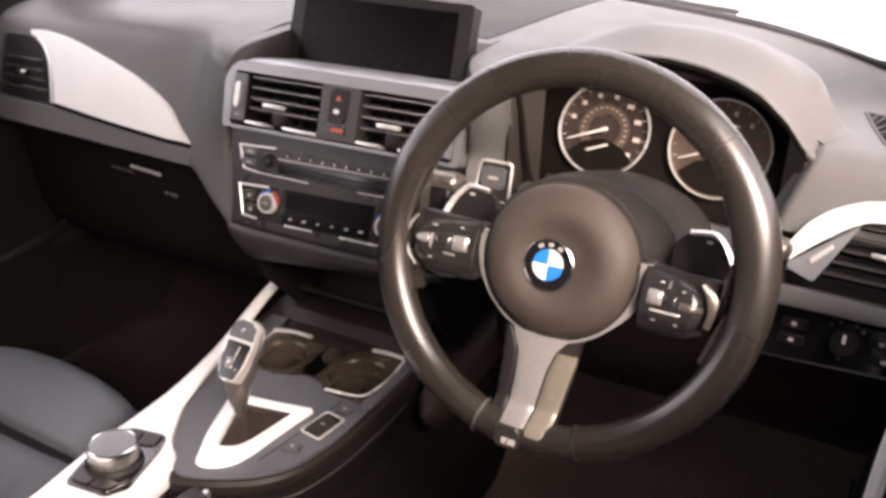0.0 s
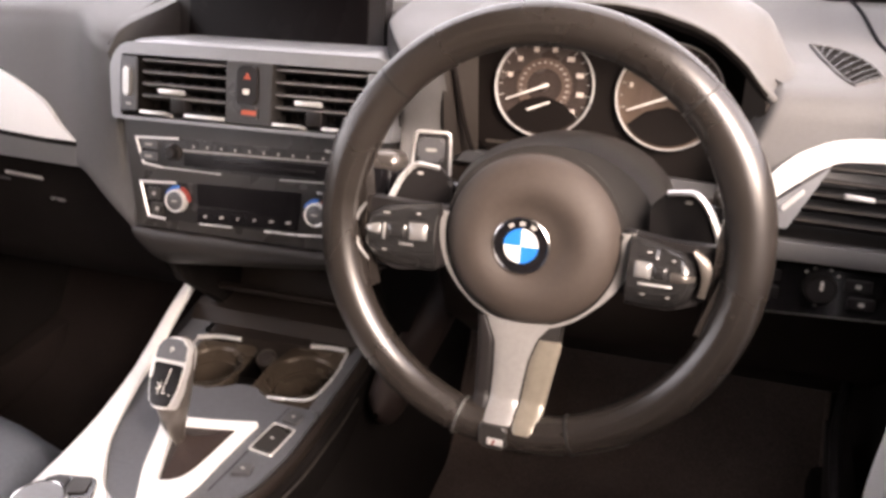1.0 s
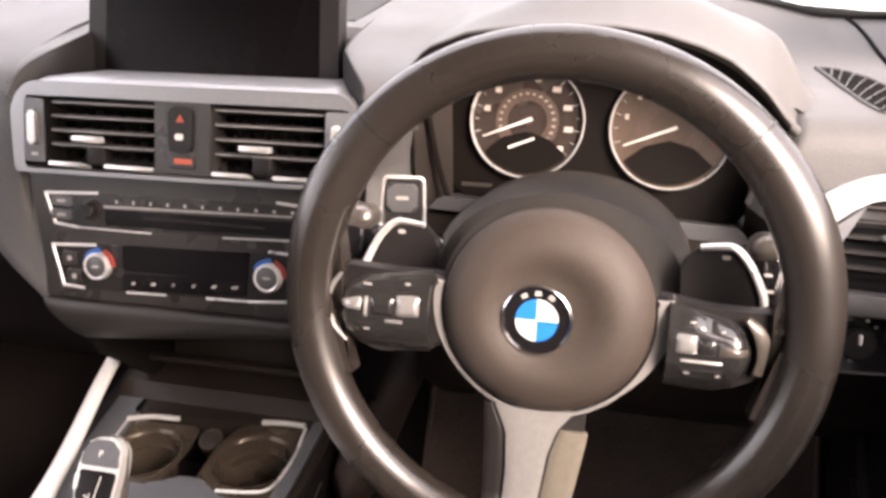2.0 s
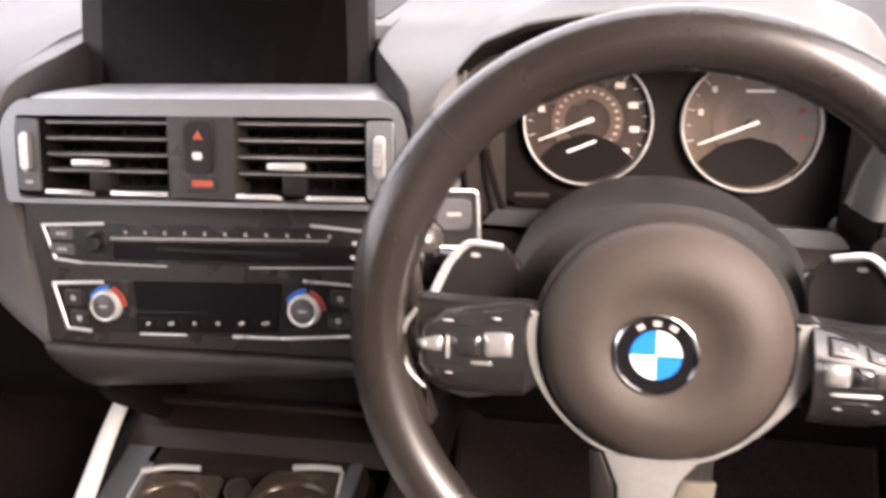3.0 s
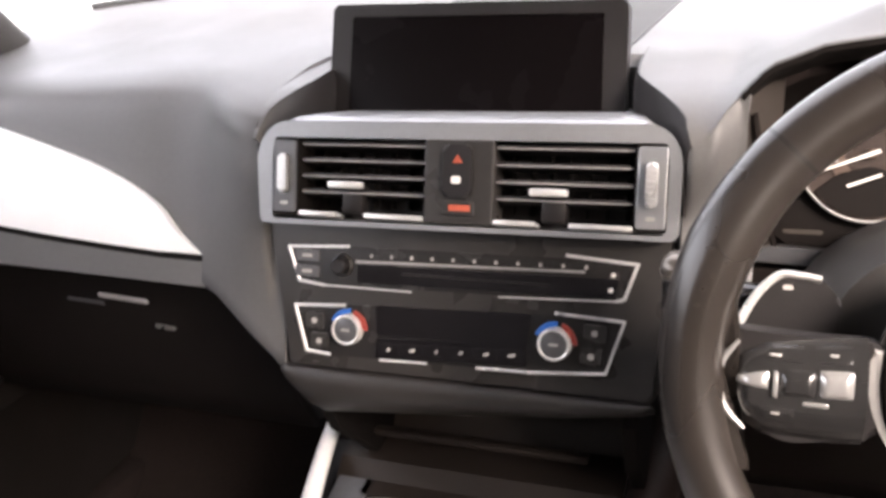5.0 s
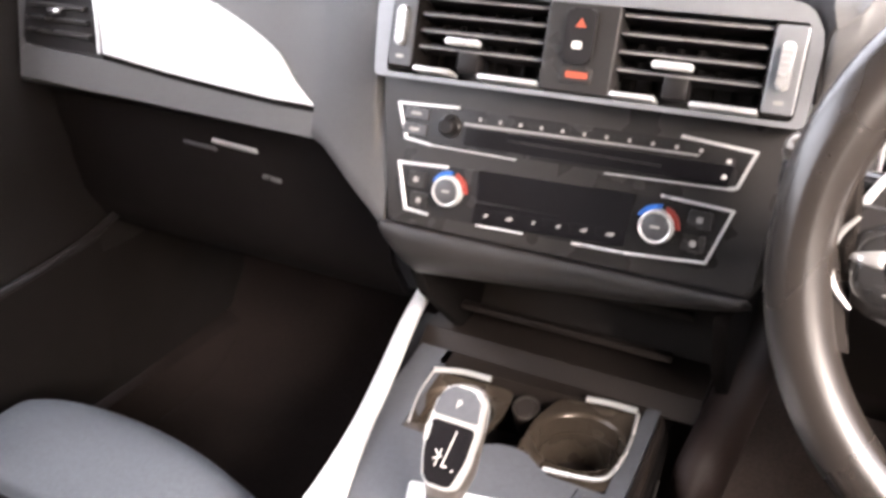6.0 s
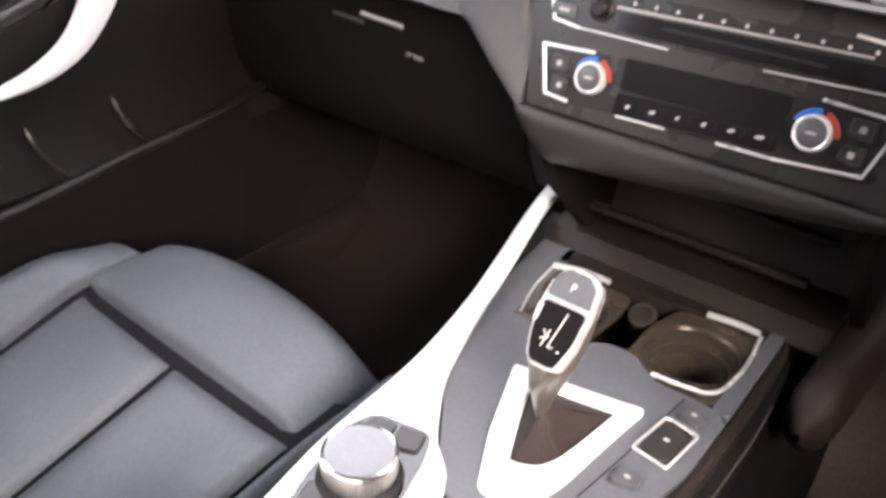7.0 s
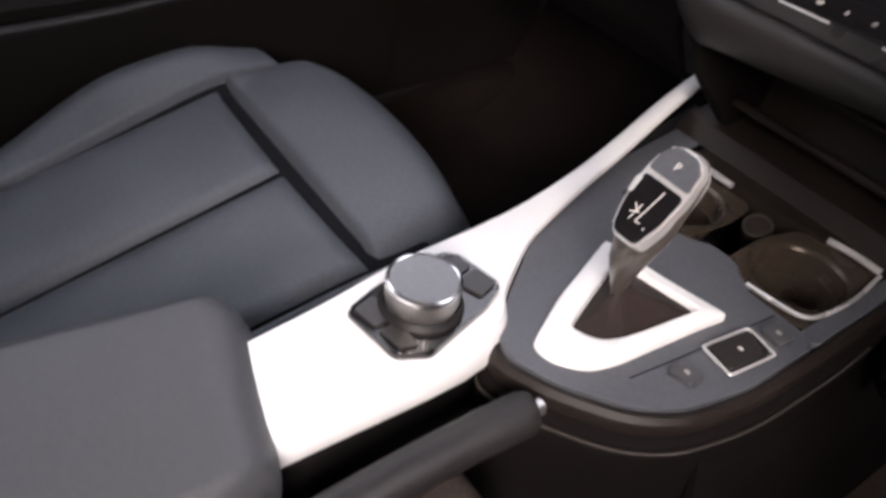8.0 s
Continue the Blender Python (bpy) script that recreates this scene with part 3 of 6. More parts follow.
    # passenger trim panel
    bm = bmesh.new()
    up = [(0.0, 0.0), (-0.032, 0.022), (-0.057, 0.047), (-0.095, 0.068), (-0.143, 0.087), (-0.205, 0.105), (-0.273, 0.122), (-0.330, 0.130), (-0.368, 0.128)]
    low = [(-0.366, 0.120), (-0.346, 0.1165), (-0.328, 0.106), (-0.316, 0.092), (-0.3085, 0.0768), (-0.301, 0.050), (-0.294, 0.0195), (-0.20, 0.011), (-0.117, 0.005), (-0.05, 0.001)]
    line = [tuple(p) for p in curve_through([Vector((*p, 0)) for p in up], 4)]
    outline = [(p[0], p[1]) for p in line] + low
    slab(bm, outline, -0.004, 0.005, TF, 0.002)
    part("decor_panel", bm, WHITE, d, "bright silver-white decor panel")
    # Nearly flush black strip, drawn as the shadow below the decor panel.
    bm = bmesh.new()
    edge = low[6:] + [(0.0, 0.0)]
    slab(bm, edge + [(u, v - 0.006) for u, v in edge[::-1]], -0.004, 0.0045, TF, 0.001)
    part("shadow_strip", bm, MATT, d, "dark strip standing for the shadow under the decor panel")
    # passenger outer vent
    bm = bmesh.new()
    slab(bm, rounded([(-0.375, 0.118), (-0.332, 0.104), (-0.311, 0.078), (-0.295, 0.018), (-0.36, 0.018), (-0.43, 0.02), (-0.43, 0.118)], 0.006), -0.004, 0.003, TF, 0.002)
    vent = part("side_vent", bm, BLACK, d, "black outer air vent")
    bm = bmesh.new()
    tube(bm, curve_through([TF @ Vector((u - 0.0045, v, 0.004)) for u, v in low[1:7]], 4), [0.0022] * 4 + [0.0034] * 17, 8, squash=0.6)
    part("vent_frame", bm, SATIN, vent, "satin silver frame edge")
    for k in range(4):
        bm = bmesh.new()
        box(bm, (0.105 - 0.006 * k, 0.004, 0.008), TF @ at(-0.366 - 0.003 * k, 0.036 + 0.015 * k, 0.006) @ pose(0, 0, 0, 25), 0.001)
        part("slat", bm, FASCIA, vent)
    bm = bmesh.new()
    box(bm, (0.018, 0.006, 0.010), TF @ at(-0.37, 0.06, 0.010), 0.002)
    part("thumb_tab", bm, CHROME, vent, "small chrome tab")
    # defroster grille at the driver's corner
    def on_pad(pts, lift):
        return [Vector((x, y, pad_z(x, y) + lift)) for x, y in pts]

    leaf_far = curve_through(on_pad([(0.584, 0.232), (0.606, 0.222), (0.628, 0.195), (0.641, 0.160), (0.6445, 0.130)], 0.0), 5)
    leaf_near = curve_through(on_pad([(0.584, 0.232), (0.592, 0.196), (0.600, 0.160), (0.608, 0.130), (0.618, 0.104)], 0.0), 5)
    rows = [[a.lerp(b, q) + Vector((0, 0, 0.0012)) for q in np.linspace(0, 1, 5)] for a, b in zip(leaf_far, leaf_near)]
    grille = part("defroster_grille", sheet(bmesh.new(), rows, 0.002), MATT, d, "black leaf-shaped slotted defroster grille")
    bm = bmesh.new()
    tube(bm, [p + Vector((0, 0, 0.001)) for p in leaf_near + leaf_far[::-1]], 0.0016, 8, closed=True)
    part("rim", bm, DASH, grille)
    for k in range(4, 21, 2):
        bm = bmesh.new()
        a, b = leaf_far[max(0, k - 1)], leaf_near[min(20, k + 1)]
        tube(bm, [a.lerp(b, 0.03) + Vector((0, 0, 0.002)), a.lerp(b, 0.5) + Vector((0, 0, 0.003)), a.lerp(b, 0.97) + Vector((0, 0, 0.002))], 0.0013, 6, squash=0.6)
        part("slat", bm, FASCIA, grille)
    # darker patch in the middle of the dash top
    rows = [[(x, y, max(top_z(x, y), pad_z(x, y) if x > 0.13 else 0) + 0.0012) for x in np.linspace(-0.17 + 0.07 * ((y - 0.25) / 0.35), 0.118 + 0.037 * (y - 0.23) / 0.37, 12)] for y in np.linspace(0.23, 0.60, 16)]
    bm = bmesh.new()
    tube(bm, [Vector(r[-1]) + Vector((0.001, 0, -0.0006)) for r in rows], 0.0014, 6)
    part("seam", bm, BLACK, d, "dark seam beside the darker patch")
    part("dash_patch", sheet(bmesh.new(), rows, 0.001), DASH_PATCH, d, "darker patch in the dash top")
    return d


def glovebox():
    g = thing("glovebox", (-0.42, 0.11, 0.5), "glovebox closed under the passenger dashboard, its plastic darkened for the shade there", "glovebox")
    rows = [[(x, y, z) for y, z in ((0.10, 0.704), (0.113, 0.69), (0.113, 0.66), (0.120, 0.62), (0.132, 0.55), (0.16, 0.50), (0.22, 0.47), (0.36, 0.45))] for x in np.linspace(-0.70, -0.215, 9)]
    part("lid", sheet(bmesh.new(), rows, 0.01), DASH_SHADED, g)
    bm = bmesh.new()
    box(bm, (0.115, 0.006, 0.030), at(-0.43, 0.110, 0.651), 0.002)
    handle = part("handle", bm, BLACK, g)
    bm = bmesh.new()
    box(bm, (0.066, 0.008, 0.006), at(-0.408, 0.105, 0.6595) @ pose(0, 0, 0, 0, 3), 0.002)
    part("grip_edge", bm, SILVER, handle, "bright chrome grip edge")
    bm = bmesh.new()
    box(bm, (0.052, 0.006, 0.007), at(-0.462, 0.1065, 0.652) @ pose(0, 0, 0, 0, 3), 0.002)
    part("grip_edge", bm, END_GREY, handle)
    bm = bmesh.new()
    box(bm, (0.026, 0.006, 0.0055), at(-0.362, 0.1085, 0.6265) @ pose(0, 0, 0, 0, 4), 0.002)
    part("catch", bm, SATIN, g, "small silver catch")


# ---- centre stack units ----
def centre_vents():
    t = thing("centre_air_vents", (0, 0.04, 0.79), "satin grey framed pair of central air vents with black slats", "air vent")
    # frame round the openings
    outer = rounded([(-0.172, -0.0068), (0.182, -0.0048), (0.184, 0.060), (0.170, 0.082), (-0.158, 0.082), (-0.176, 0.060)], [0.006, 0.006, 0.02, 0.02, 0.02, 0.02], 4)
    inner = rounded([(-0.160, -0.0028), (0.174, -0.0008), (0.174, 0.055), (0.172, 0.068), (-0.158, 0.068), (-0.160, 0.055)], [0.006, 0.006, 0.003, 0.003, 0.003, 0.003], 4)
    part("bezel", slab(bmesh.new(), outer, -0.05, 0.0, VF, 0.003, 2, [inner]), BEZEL, t)
    # ledge on top, running back to the display
    rows = []
    for u in np.linspace(-0.174, 0.182, 41):
        fall = Vector((0, 0, -0.019 * ease(abs(u - 0.004), 0.146, 0.180)))
        rows.append([VF @ Vector((u, 0.0795, -0.0008)) + fall] + [Vector(p) + fall for p in ((u * 0.998, 0.0575, 0.8695), (u * 0.99, 0.0625, 0.8708), (u * 0.985, 0.072, 0.8710), (u * 0.97, 0.095, 0.8680), (u * 0.95, 0.120, 0.8640), (u * 0.93, 0.1445, 0.8605), (u * 0.91, 0.20, 0.853))])
    part("ledge", sheet(bmesh.new(), rows, 0.004), BEZEL, t)
    bm = bmesh.new()
    box(bm, (0.345, 0.08, 0.004), VF @ at(0.005, 0.033, -0.045))
    part("backing", bm, BLACK, t)
    # slats
    for x0, x1 in ((-0.134, -0.020), (0.040, 0.149)):
        xm = (x0 + x1) / 2 - 0.012 if x0 < 0 else (x0 + x1) / 2 - 0.01
        for k in range(1, 5):
            bm = bmesh.new()
            box(bm, (x1 - x0, 0.0035, 0.022), VF @ at((x0 + x1) / 2, 0.007 + 0.0135 * k, -0.016) @ pose(0, 0, 0, -12), 0.001)
            part("slat", bm, BLACK, t)
            bm = bmesh.new()
            box(bm, (x1 - x0 - 0.002, 0.0015, 0.001), VF @ at((x0 + x1) / 2, 0.0082 + 0.0135 * k, -0.0048), 0.0)
            part("slat_edge", bm, SLAT, t)
        for a, b in ((x0, xm - 0.010), (xm + 0.016, x1)):
            bm = bmesh.new()
            box(bm, (b - a, 0.0042, 0.020), VF @ at((a + b) / 2, 0.0018, -0.009) @ pose(0, 0, 0, -10), 0.0012)
            part("slat", bm, SILVER, t, "bright lower slat edge")
        # upright vanes deep in the duct
        for k in range(7):
            bm = bmesh.new()
            box(bm, (0.0016, 0.056, 0.012), VF @ at(x0 + (x1 - x0) * (k + 0.5) / 7, 0.036, -0.036), 0.0004)
            part("vane", bm, MATT, t)
        bm = bmesh.new()
        box(bm, (0.020, 0.024, 0.016), VF @ at(xm + 0.003, 0.0160, -0.013), 0.003)
        tab = part("thumb_tab", bm, BLACK, t)
        bm = bmesh.new()
        box(bm, (0.030, 0.0062, 0.012), VF @ at(xm, 0.0285, 0.001), 0.002)
        part("tab_edge", bm, SILVER, tab, "chrome edge")
    # thumbwheels at both ends
    for xc in (-0.148, 0.162):
        bm = bmesh.new()
        slab(bm, oblong(0.0255, 0.0665, 0.004, 3, (xc, 0.034)), -0.03, -0.0008, VF, 0.0005)
        part("end_gap", bm, MATT, t)
        bm = bmesh.new()
        slab(bm, oblong(0.022, 0.062, 0.003, 3, (xc, 0.0345)), -0.03, 0.0008, VF, 0.001)
        end = part("end_panel", bm, BEZEL if xc > 0 else END_GREY, t)
        bm = bmesh.new()
        slab(bm, oblong(0.0085, 0.034, 0.004, 4, (xc, 0.037)), 0.0, 0.006, VF, 0.0025, 3)
        wheel = part("thumbwheel", bm, SATIN if xc < 0 else SILVER, end, "silver thumbwheel")
        for k in range(6):
            bm = bmesh.new()
            box(bm, (0.0075, 0.0012, 0.0016), VF @ at(xc, 0.0265 + 0.0042 * k, 0.0062), 0.0003)
            part("ridge", bm, SATIN if xc < 0 else SILVER, wheel)
        bm = bmesh.new()
        slab(bm, oblong(0.007, 0.003, 0.001, 2, (xc, 0.0115)), 0.0008, 0.0016, VF)
        part("vent_mark", bm, GREYMARK, end)
    # middle switch panel
    bm = bmesh.new()
    slab(bm, oblong(0.058, 0.068, 0.002, 2, (0.0105, 0.034)), -0.03, 0.001, VF, 0.001)
    mid = part("switch_panel", bm, FASCIA, t)
    bm = bmesh.new()
    slab(bm, oblong(0.024, 0.042, 0.006, 4, (0.010, 0.043)), 0.0, 0.0045, VF, 0.0015)
    rocker = part("hazard_switch", bm, BLACK, mid, "black rocker with red hazard triangle")
    bm = bmesh.new()
    slab(bm, [(0.0062, 0.0495), (0.0148, 0.0495), (0.0105, 0.0565)], 0.0045, 0.0052, VF)
    part("hazard_triangle", bm, ORANGE, mid)
    bm = bmesh.new()
    slab(bm, oblong(0.008, 0.006, 0.002, 2, (0.0095, 0.036)), 0.0045, 0.0052, VF)
    part("lock_mark", bm, MARK, mid)
    bm = bmesh.new()
    slab(bm, oblong(0.026, 0.012, 0.002, 2, (0.0115, 0.013)), 0.0, 0.003, VF, 0.001)
    part("warning_lamp", bm, FASCIA, mid)
    bm = bmesh.new()
    slab(bm, oblong(0.018, 0.005, 0.001, 2, (0.0125, 0.0135)), 0.003, 0.0036, VF)
    part("warning_mark", bm, ORANGE, mid, "small orange marking")


def display():
    t = thing("display_screen", (-0.012, 0.16, 0.86), "wide black switched-off display standing on the dashboard", "screen")
    F = SF @ pose(0, 0, 0, 0, 0, -0.9)
    bm = bmesh.new()
    slab(bm, rounded([(-0.140, -0.075), (0.142, -0.075), (0.138, 0.0495), (-0.139, 0.0495)], 0.0045, 6), -0.022, 0.0, F, 0.0022, 3)
    part("housing", bm, BLACK, t)
    bm = bmesh.new()
    slab(bm, rounded([(-0.119, -0.07), (0.122, -0.07), (0.118, 0.038), (-0.118, 0.038)], 0.002), -0.002, 0.0008, F, 0.0003)
    part("glass", bm, SCREEN, t, "black unlit glass")


def bracket(bm, pts, w, F, z=0.0015):
    """A flat bright line of the width w along pts, in a face's frame."""
    for (a, b) in zip(pts, pts[1:]):
        a, b = Vector(a), Vector(b)
        d = (b - a).normalized()
        s = Vector((-d.y, d.x)) * w / 2
        e = d * w * 0.3
        slab(bm, [tuple(a - s - e), tuple(b - s + e), tuple(b + s + e), tuple(a + s - e)], 0.0, z, F, 0.0004, 1)


def radio():
    t = thing("car_radio", (0, 0.05, 0.725), "dark radio panel with chrome corner brackets and a row of keys", "radio")
    bm = bmesh.new()
    slab(bm, rounded([(-0.156, 0.061), (0.153, 0.064), (0.143, 0.031), (-0.144, 0.027)], 0.004), 0.0, 0.0046, PF, 0.0008)
    part("faceplate", bm, PANEL, t)
    F = PF @ at(0, 0, 0.0046)
    for pts in ([(-0.095, 0.062), (-0.154, 0.059), (-0.143, 0.029), (-0.118, 0.0262)], [(-0.118, 0.0262), (-0.036, 0.0262)],
                [(0.042, 0.028), (0.142, 0.032)], [(0.138, 0.032), (0.144, 0.034), (0.153, 0.062), (0.097, 0.066)]):
        bm = bmesh.new()
        bracket(bm, pts, 0.0028 if len(pts) > 2 else 0.0016, F)
        part("chrome_bracket", bm, SILVER, t, "thin chrome line")
    bm = bmesh.new()
    lathe(bm, [(0, 0.010), (0.0058, 0.0102), (0.0068, 0.009), (0.0072, 0)], 28, F @ at(-0.101, 0.045, 0))
    knob = part("volume_knob", bm, BLACK, t)
    bm = bmesh.new()
    lathe(bm, [(0.0072, 0.0), (0.0105, 0.0), (0.0103, 0.0022), (0.0088, 0.003)], 28, F @ at(-0.101, 0.045, 0))
    part("knob_ring", bm, FASCIA, knob)
    for x, y in ((-0.135, 0.052), (-0.135, 0.038)):
        bm = bmesh.new()
        slab(bm, oblong(0.024, 0.010, 0.002, 2, (x, y)), 0, 0.002, F, 0.0008)
        part("key", bm, END_GREY, t)
        bm = bmesh.new()
        slab(bm, oblong(0.010, 0.003, 0.001, 2, (x, y)), 0.002, 0.0024, F)
        part("key_mark", bm, GREYMARK, t)
    bm = bmesh.new()
    slab(bm, [(-0.088, 0.0475), (0.112, 0.0525), (0.112, 0.0545), (-0.088, 0.0505)], 0, 0.0015, F, 0.0004, 1)
    part("key_strip", bm, INSERT, t, "pale strip under the station keys")
    for k in range(11):
        x = -0.075 + 0.0186 * k
        bm = bmesh.new()
        slab(bm, oblong(0.016, 0.007, 0.0015, 2, (x, 0.0555 + 0.00027 * k * 1.0)), 0, 0.0009, F, 0.0003)
        part("station_key", bm, PANEL, t)
        bm = bmesh.new()
        slab(bm, oblong(0.0028, 0.0034, 0.0008, 1, (x + 0.002, 0.0548 + 0.00027 * k)), 0.0009, 0.0013, F)
        part("key_mark", bm, GREYMARK, t)
    bm = bmesh.new()
    slab(bm, rounded([(-0.086, 0.0465), (0.139, 0.0495), (0.136, 0.0345), (-0.086, 0.0305)], 0.002), 0, 0.0008, F)
    part("disc_door", bm, GLOSS, t, "gloss black disc door")
    bm = bmesh.new()
    slab(bm, oblong(0.13, 0.002, 0.0008, 2, (0.02, 0.041)), 0.0006, 0.0013, F)
    part("disc_slot", bm, BLACK, t)
    bm = bmesh.new()
    slab(bm, oblong(0.004, 0.0035, 0.001, 2, (0.133, 0.0405)), 0.0, 0.0012, F)
    part("key_mark", bm, MARK, t)
    bm = bmesh.new()
    slab(bm, oblong(0.0035, 0.0035, 0.001, 2, (0.1345, 0.0525)), 0.0, 0.0012, F)
    part("key_mark", bm, MARK, t)


def climate():
    t = thing("climate_panel", (0, 0.03, 0.68), "dark climate control panel with two chrome-ringed dials", "climate control")
    bm = bmesh.new()
    slab(bm, rounded([(-0.150, 0.008), (0.146, 0.018), (0.134, -0.030), (-0.136, -0.037)], 0.004), 0.0, 0.0046, PF, 0.0008)
    part("faceplate", bm, PANEL, t)
    F = PF @ at(0, 0, 0.0046)
    for pts, w in (([(-0.098, 0.0095), (-0.147, 0.0065), (-0.135, -0.034), (-0.112, -0.0355)], 0.003), ([(-0.063, -0.0358), (-0.020, -0.0345)], 0.002),
                   ([(0.025, -0.0335), (0.07, -0.0325), (0.132, -0.027), (0.145, 0.016), (0.09, 0.0185)], 0.0026)):
        bm = bmesh.new()
        bracket(bm, pts, w, F)
        part("chrome_bracket", bm, SILVER, t, "thin chrome line")
    bm = bmesh.new()
    slab(bm, rounded([(-0.068, 0.012), (0.07, 0.016), (0.068, -0.012), (-0.066, -0.014)], 0.003), 0, 0.0008, F)
    part("display_window", bm, GLOSS, t, "unlit black display window")
    for xc, yc in ((-0.0935, -0.011), (0.0905, -0.006)):
        K = F @ at(xc, yc, 0)
        bm = bmesh.new()
        lathe(bm, [(0.0140, 0.0), (0.0138, 0.004), (0.0134, 0.0075), (0.0130, 0.0086), (0.0122, 0.0089), (0.0111, 0.0084), (0.0108, 0.0072)], 40, K)
        dial = part("dial", bm, SILVER, t, "round knurled chrome dial")
        bm = bmesh.new()
        lathe(bm, [(0, 0.0080), (0.0095, 0.0080), (0.0109, 0.0074), (0.0109, 0.004)], 36, K)
        part("dial_cap", bm, END_GREY, dial)
        bm = bmesh.new()
        slab(bm, oblong(0.008, 0.0022, 0.001, 2), 0.0080, 0.0084, K)
        part("dial_mark", bm, GREYMARK, dial)
        for lo, hi, mat, nm in ((85, 158, BLUE, "cold_arc"), (0, 72, RED, "warm_arc")):
            bm = bmesh.new()
            pts = [(0.0146 * math.cos(radians(a)), 0.0146 * math.sin(radians(a))) for a in np.linspace(lo, hi, 8)] + [(0.0180 * math.cos(radians(a)), 0.0180 * math.sin(radians(a))) for a in np.linspace(hi, lo, 8)]
            slab(bm, pts, 0, 0.003, K, 0.0008)
            part(nm, bm, mat, t, "blue temperature arc" if mat is BLUE else "red temperature arc")
    bm = bmesh.new()
    slab(bm, rounded([(-0.067, -0.0165), (0.067, -0.0105), (0.067, -0.0275), (-0.067, -0.0345)], 0.002), 0, 0.0007, F)
    part("key_row_panel", bm, GLOSS, t)
    for k in range(6):
        x, y = -0.055 + 0.022 * k, -0.0255 + 0.0012 * k
        bm = bmesh.new()
        slab(bm, oblong(0.019, 0.009, 0.0015, 2, (x, y)), 0, 0.0014, F, 0.0002)
        part("key", bm, GLOSS, t)
        bm = bmesh.new()
        w = (0.0042, 0.0062, 0.003, 0.0042, 0.0062, 0.0078)[k]
        slab(bm, [(x - w / 2, y - 0.0016), (x + w * 0.2, y - 0.0018), (x + w / 2, y + 0.0006), (x + w * 0.3, y + 0.0019), (x - w * 0.35, y + 0.0007)], 0.0014, 0.0018, F)
        part("key_mark", bm, GREYMARK, t)
    for x, y in ((-0.127, -0.006), (-0.122, -0.024), (0.122, 0.005), (0.120, -0.014)):
        bm = bmesh.new()
        slab(bm, oblong(0.018, 0.014, 0.002, 2, (x, y)), 0, 0.0018, F, 0.0006)
        part("key", bm, FASCIA, t)
        bm = bmesh.new()
        slab(bm, oblong(0.005, 0.005, 0.001, 1, (x, y)), 0.0018, 0.0022, F)
        part("key_mark", bm, GREYMARK, t)


